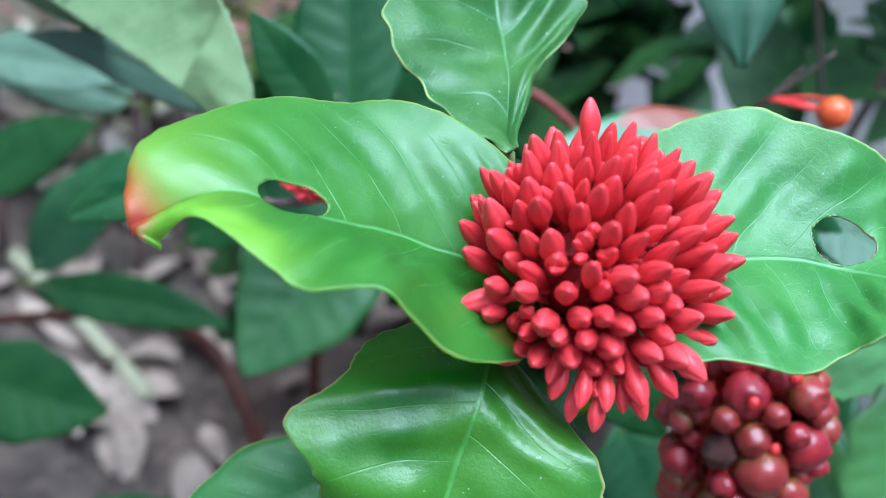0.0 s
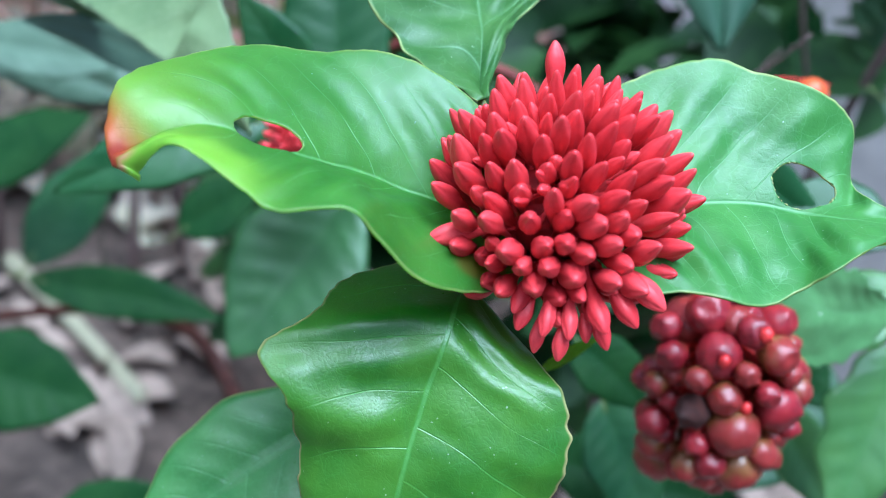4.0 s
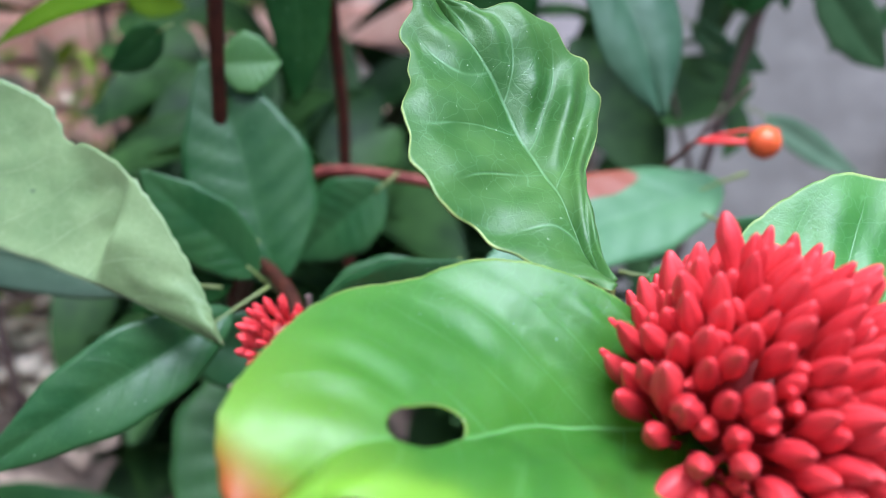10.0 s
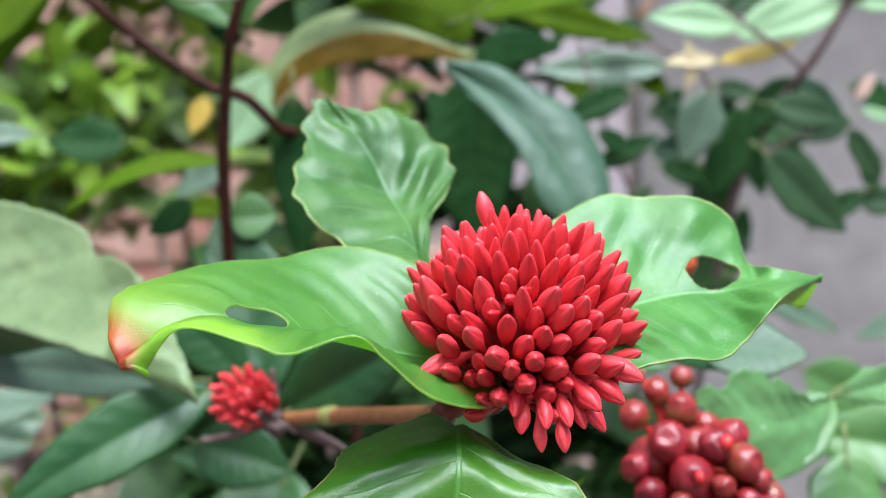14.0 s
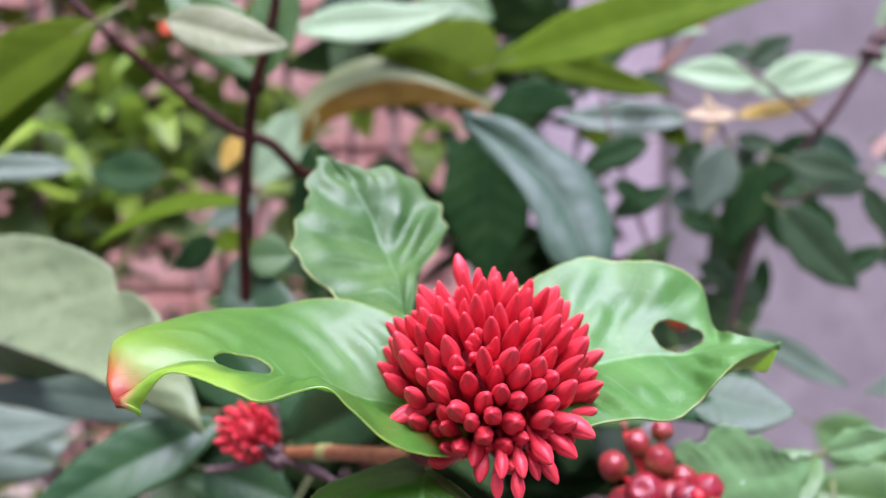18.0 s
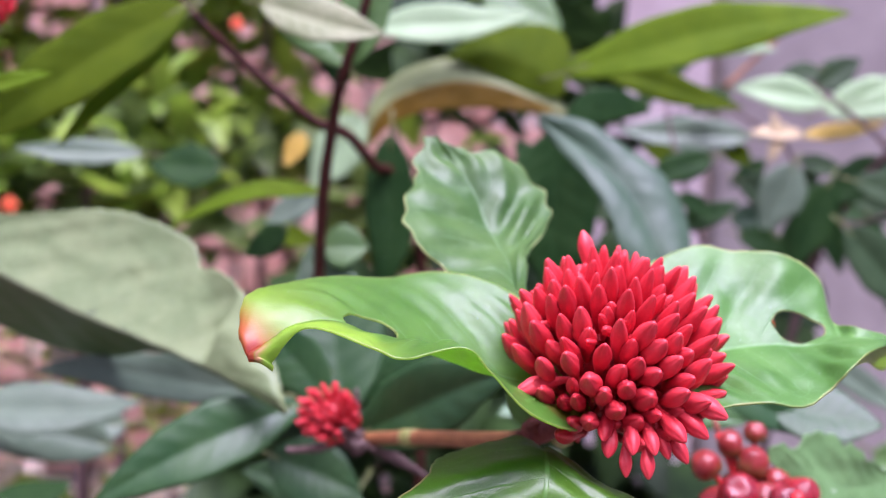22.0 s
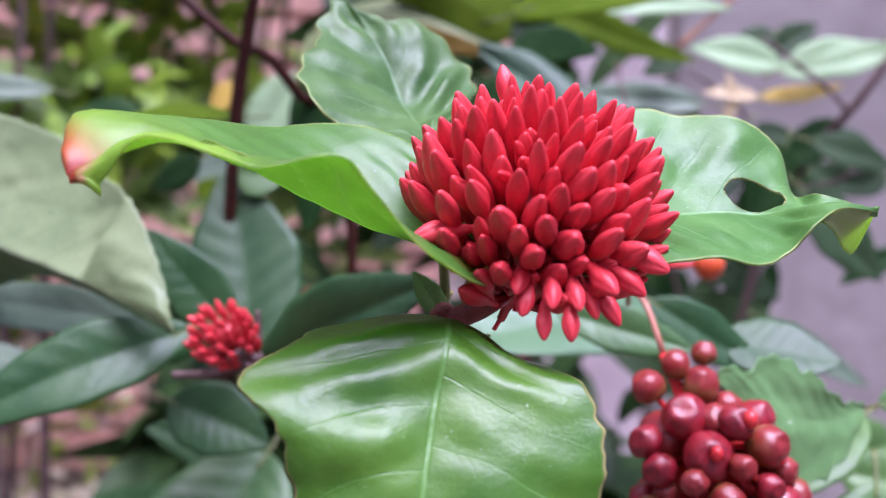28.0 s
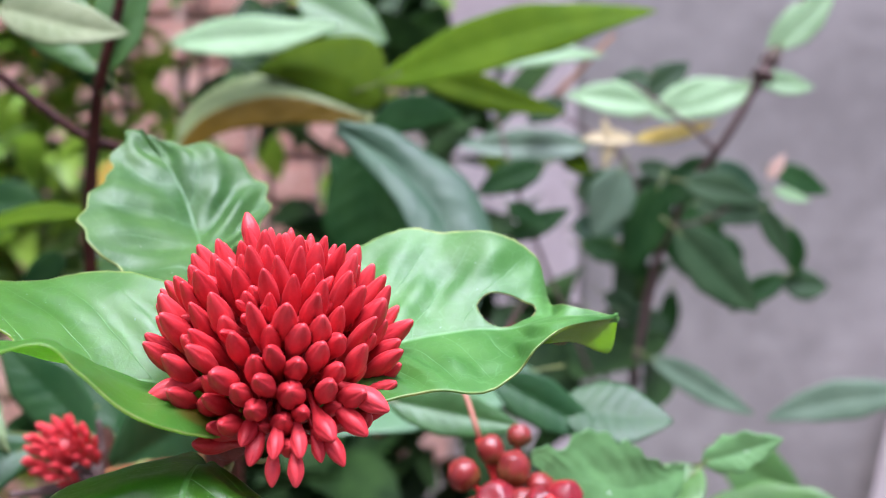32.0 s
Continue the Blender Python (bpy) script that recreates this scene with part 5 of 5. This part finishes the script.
rail_leaf("leaf", LEAF_BLEMISH, shrub,
          [(150.1, 194.9, 489.3), (140.9, 192.1, 492.7), (132.1, 189.4, 498.6), (118.8, 187.3, 503.9), (111.9, 183.7, 500.8), (103.7, 180.5, 500.5)],
          [(150.1, 194.9, 488.8), (138.8, 190.9, 486.6), (127.1, 187.2, 488.3), (115.1, 183.8, 493.0), (103.7, 180.4, 499.5)],
          [(150.2, 194.8, 487.9), (143.4, 190.7, 479.2), (134.9, 187.1, 472.6), (125.3, 184.1, 473.1), (113.7, 182.1, 483.2), (103.7, 180.3, 498.5)],
          "mid green leaf with a ragged torn edge and a white spot", ripple=0.00008, crumple=0.0012, jag=0.0026, jag_scale=260)
FACE = (-0.11, -0.99, 0.44)
leaf(shrub, LEAF_YELLOW, (-0.029, 0.470, 0.587), (-0.039, 0.470, 0.568), 0.0124, facing=FACE, label="small yellowed leaf")
leaf(shrub, LEAF_PALEGREY, (-0.022, 0.487, 0.552), (-0.051, 0.488, 0.534), 0.018, facing=FACE)
leaf(shrub, LEAF_PALEGREEN, (0.004, 0.569, 0.603), (-0.029, 0.569, 0.555), 0.035, facing=FACE)
leaf(shrub, LEAF_PALEGREY, (-0.105, 0.427, 0.572), (-0.165, 0.424, 0.573), 0.014, facing=FACE)
leaf(shrub, LEAF_DARK, (-0.081, 0.535, 0.565), (-0.126, 0.540, 0.566), 0.030, facing=FACE)
leaf(shrub, LEAF_YELLOWGREEN, (-0.106, 0.226, 0.587), (-0.087, 0.225, 0.592), 0.0053, facing=FACE, wavy=0.9)
leaf(shrub, LEAF_PALEGREY, (-0.109, 0.385, 0.437), (-0.169, 0.374, 0.459), 0.028, facing=FACE)
leaf(shrub, LEAF_DARK, (0.161, 0.407, 0.561), (0.179, 0.404, 0.549), 0.011, facing=FACE)
leaf(shrub, LEAF_OLIVE, (-0.046, 0.467, 0.532), (-0.021, 0.454, 0.529), 0.014, facing=FACE)
leaf(shrub, LEAF_BLEMISH, (0.157, 0.199, 0.489), (0.175, 0.189, 0.497), 0.0105, facing=FACE, wavy=0.9)
leaf(shrub, LEAF_PALEGREEN, (0.003, 0.414, 0.637), (0.080, 0.399, 0.645), 0.022, facing=FACE)
leaf(pillar_shrub, LEAF_PALEGREEN, (0.278, 0.358, 0.630), (0.304, 0.354, 0.657), 0.016, facing=FACE)
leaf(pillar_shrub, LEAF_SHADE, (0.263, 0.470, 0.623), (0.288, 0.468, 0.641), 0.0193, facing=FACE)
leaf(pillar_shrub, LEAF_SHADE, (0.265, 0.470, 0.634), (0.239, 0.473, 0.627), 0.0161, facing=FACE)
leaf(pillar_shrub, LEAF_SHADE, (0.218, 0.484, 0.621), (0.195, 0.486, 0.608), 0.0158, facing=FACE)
leaf(pillar_shrub, LEAF_OLIVE, (0.235, 0.489, 0.579), (0.213, 0.493, 0.595), 0.0154, facing=FACE)
leaf(shrub, LEAF_OLIVE, (0.189, 0.474, 0.577), (0.163, 0.477, 0.587), 0.0129, facing=FACE)
leaf(shrub, LEAF_DEEP, (0.075, 0.440, 0.632), (0.086, 0.436, 0.596), 0.0180, facing=FACE)
leaf(shrub, LEAF_DARK, (0.088, 0.383, 0.566), (0.073, 0.386, 0.584), 0.0156, facing=FACE)
bm = bmesh.new()
tube(bm, [(0.2020, 0.4558, 0.6194), (0.2171, 0.4554, 0.6344), (0.2382, 0.4599, 0.6543)], 0.0016, 0.0011, 8, 10, 0.15)
part("twig", bm, STEM_TAN, pillar_shrub, "thin tan twig")
for pts in ([(0.0340, 0.1478, 0.5130), (0.0355, 0.1524, 0.5163), (0.0340, 0.1500, 0.5280), (0.0310, 0.1450, 0.5430)], [(0.0381, 0.1439, 0.5163), (0.0381, 0.1440, 0.5205), (0.0385, 0.1400, 0.5255)]):
    bm = bmesh.new()
    tube(bm, pts, 0.0011, 0.0008, 8, 10, 0.08)
    part("petiole", bm, PETIOLE, shrub)


# ---- hedge, litter and debris ----
def scatter(name, material, count, seed, lo, hi, size, label, category, flat=False):
    """Many small folded leaves as one mass."""
    rng = random.Random(seed)
    verts, faces = [], []
    for _ in range(count):
        for _ in range(30):
            c = Vector([rng.uniform(a, b) for a, b in zip(lo, hi)])
            o = max(abs(2 * (c[i] - lo[i]) / (hi[i] - lo[i]) - 1) for i in ((0, 1) if flat else (0, 1, 2)))
            if noise.noise(c * 6) + 0.42 > 1.6 * max(0.0, o - 0.55) + 0.10 * (not flat):
                break
        s = size * rng.uniform(0.6, 1.4)
        if flat:
            turn = Euler((rng.gauss(0, 0.25), rng.gauss(0, 0.25), rng.uniform(0, 6.3))).to_matrix()
        else:
            turn = Euler((rng.uniform(-0.9, 0.9), rng.uniform(-0.9, 0.9), rng.uniform(0, 6.3))).to_matrix()
        k = len(verts)
        w, bend = rng.uniform(0.17, 0.26) * s, rng.uniform(-0.10, 0.25) * s
        for j in range(7):
            v = j / 6
            half = w * math.sin(math.pi * min(0.985, max(0.02, v)) ** 0.85) ** 0.8
            for u in (-1, 0, 1):
                verts.append(c + turn @ Vector(((v - 0.5) * s, u * half, 0.35 * half * abs(u) - bend * (2 * v - 1) ** 2)))
        for j in range(6):
            q = k + 3 * j
            faces += [(q, q + 1, q + 4, q + 3), (q + 1, q + 2, q + 5, q + 4)]
    mesh = bpy.data.meshes.new(name)
    mesh.from_pydata(verts, [], faces)
    mesh.shade_smooth()
    mesh.materials.append(material)
    return tagged(new(name, mesh), label, category, "", "stuff")


scatter("hedge_leaves", HEDGE_LIGHT, 1600, 21, (-1.05, 0.82, 0.48), (0.06, 1.18, 1.20), 0.066, "mass of small light green hedge leaves", "hedge")
scatter("hedge_leaves", HEDGE_MID, 260, 22, (-0.95, 0.80, 0.42), (0.10, 1.12, 0.64), 0.085, "mass of larger mid green hedge leaves", "hedge")
# These two masses carry the shade of the gaps in their colour.
scatter("hedge_leaves", HEDGE_DARK, 260, 23, (-0.10, 0.46, 0.16), (0.30, 0.74, 0.52), 0.095, "leaves behind the shrub, shade put into their dark green", "hedge")
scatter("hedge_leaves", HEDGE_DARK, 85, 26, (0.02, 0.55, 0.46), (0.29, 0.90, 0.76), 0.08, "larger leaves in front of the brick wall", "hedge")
scatter("hedge_leaves", HEDGE_LIGHT, 60, 27, (0.05, 0.70, 0.52), (0.22, 1.1, 1.08), 0.060, "lighter leaves in front of the brick wall", "hedge")
scatter("hedge_leaves", HEDGE_MID, 1700, 36, (-0.95, 0.84, 0.36), (0.06, 1.20, 1.10), 0.034, "small mid green leaves inside the hedge", "hedge")
scatter("hedge_leaves", HEDGE_LIGHT, 420, 28, (-0.72, 0.80, 0.46), (-0.02, 1.02, 1.08), 0.034, "small yellow-green leaves of the hedge", "hedge")
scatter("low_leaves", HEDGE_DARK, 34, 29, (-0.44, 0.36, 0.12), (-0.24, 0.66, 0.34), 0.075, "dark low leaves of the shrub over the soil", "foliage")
scatter("fallen_leaves", LITTER, 1000, 24, (-1.4, -0.3, 0.004), (1.0, 1.55, 0.03), 0.065, "dry brown fallen leaves on soil", "leaf litter", True)

scatter("dry_weeds", STRAW_PINK, 260, 35, (-1.3, 1.00, 0.02), (0.1, 1.5, 0.40), 0.055, "dry pale weeds at the foot of the wall", "weeds")
scatter("ground_plants", HEDGE_LIGHT, 300, 34, (-1.3, 1.05, 0.02), (0.1, 1.5, 0.40), 0.045, "low light green weeds at the foot of the wall", "weeds")
scatter("pale_litter", STRAW_PINK, 800, 33, (-1.5, 0.95, 0.004), (0.02, 1.55, 0.05), 0.055, "pale pinkish dry leaves and straw under the hedge", "leaf litter", True)

rng = random.Random(31)
for k in range(14):
    x, y = -0.80 + 0.065 * k + rng.uniform(-0.03, 0.03), rng.uniform(0.80, 1.20)
    lean, top = rng.uniform(-0.12, 0.12), rng.uniform(0.75, 1.15)
    bm = bmesh.new()
    tube(bm, [(x, y, -0.02), (x + lean * 0.4, y - 0.02, top * 0.45), (x + lean, y + rng.uniform(-0.05, 0.05), top)], 0.006, 0.0025, 7, 12, 0.2, k)
    tagged(lone("hedge_stem", bm, TWIG, "thin grey-brown hedge stem rising from the soil", "stem"), group="stems of the hedge")

bm = bmesh.new()
tube(bm, [(-0.40, 0.87, 0.022), (-0.30, 0.77, 0.030), (-0.19, 0.665, 0.022)], 0.009, 0.007, 10, 18, 0.15, 2)
lone("stick", bm, STRAW, "pale straw-coloured dry stick lying on soil", "stick")


def orange_flower(place, r, seed):
    ob = thing("orange_flower", place, "small orange-red flower among hedge leaves", "flower", "orange flowers in the hedge")
    rng = random.Random(seed)
    for k in range(5):
        a = 2 * math.pi * k / 5 + rng.uniform(-0.2, 0.2)
        bm = bmesh.new()
        bmesh.ops.create_uvsphere(bm, u_segments=10, v_segments=6, radius=1,
                                  matrix=Matrix.Translation(Vector(place) + Vector((math.cos(a), -0.3, math.sin(a))) * r * 0.6) @ Matrix.Rotation(-a, 4, "Y") @ Matrix.Diagonal((r * 0.62, r * 0.18, r * 0.42, 1)))
        part("petal", bm, FLOWER_ORANGE, ob)
    bm = bmesh.new()
    tube(bm, [Vector(place), Vector(place) + Vector((0, 0.04, -0.10)), Vector(place) + Vector((0, 0.08, -0.45))], r * 0.12, r * 0.16, 6, 8)
    part("stem", bm, HEDGE_DARK, ob)


orange_flower((-0.068, 0.487, 0.646), 0.0034, 1)
orange_flower((-0.264, 0.701, 0.530), 0.006, 2)


# ---- bricks of the wall, one by one ----
def bricks():
    meshes = []
    for k in range(3):
        bm = bmesh.new()
        box(bm, Matrix(), 0.212, 0.030, 0.064, 0.004)
        for v in bm.verts:
            v.co += Vector([0.0025 * noise.noise(v.co * 40 + Vector((k * 7, a, 0))) for a in range(3)])
        mesh = bpy.data.meshes.new("brick")
        bm.to_mesh(mesh)
        bm.free()
        mesh.materials.append(BRICK)
        meshes.append(mesh)
    rng = random.Random(8)
    # The upper rows face the added wall height.
    for row in range(-3, 27):
        for col in range(11):
            x = -1.55 + 0.226 * col + (0.113 if row % 2 else 0.0)
            if x > 0.28:
                continue
            ob = link_part("brick", meshes[rng.randrange(3)], BRICK, brick_wall)
            ob.matrix_basis = pose(x, 1.566 + rng.uniform(-0.003, 0.003), 0.30 + 0.078 * row, rng.uniform(-0.5, 0.5), 0, rng.uniform(-0.6, 0.6))


bricks()
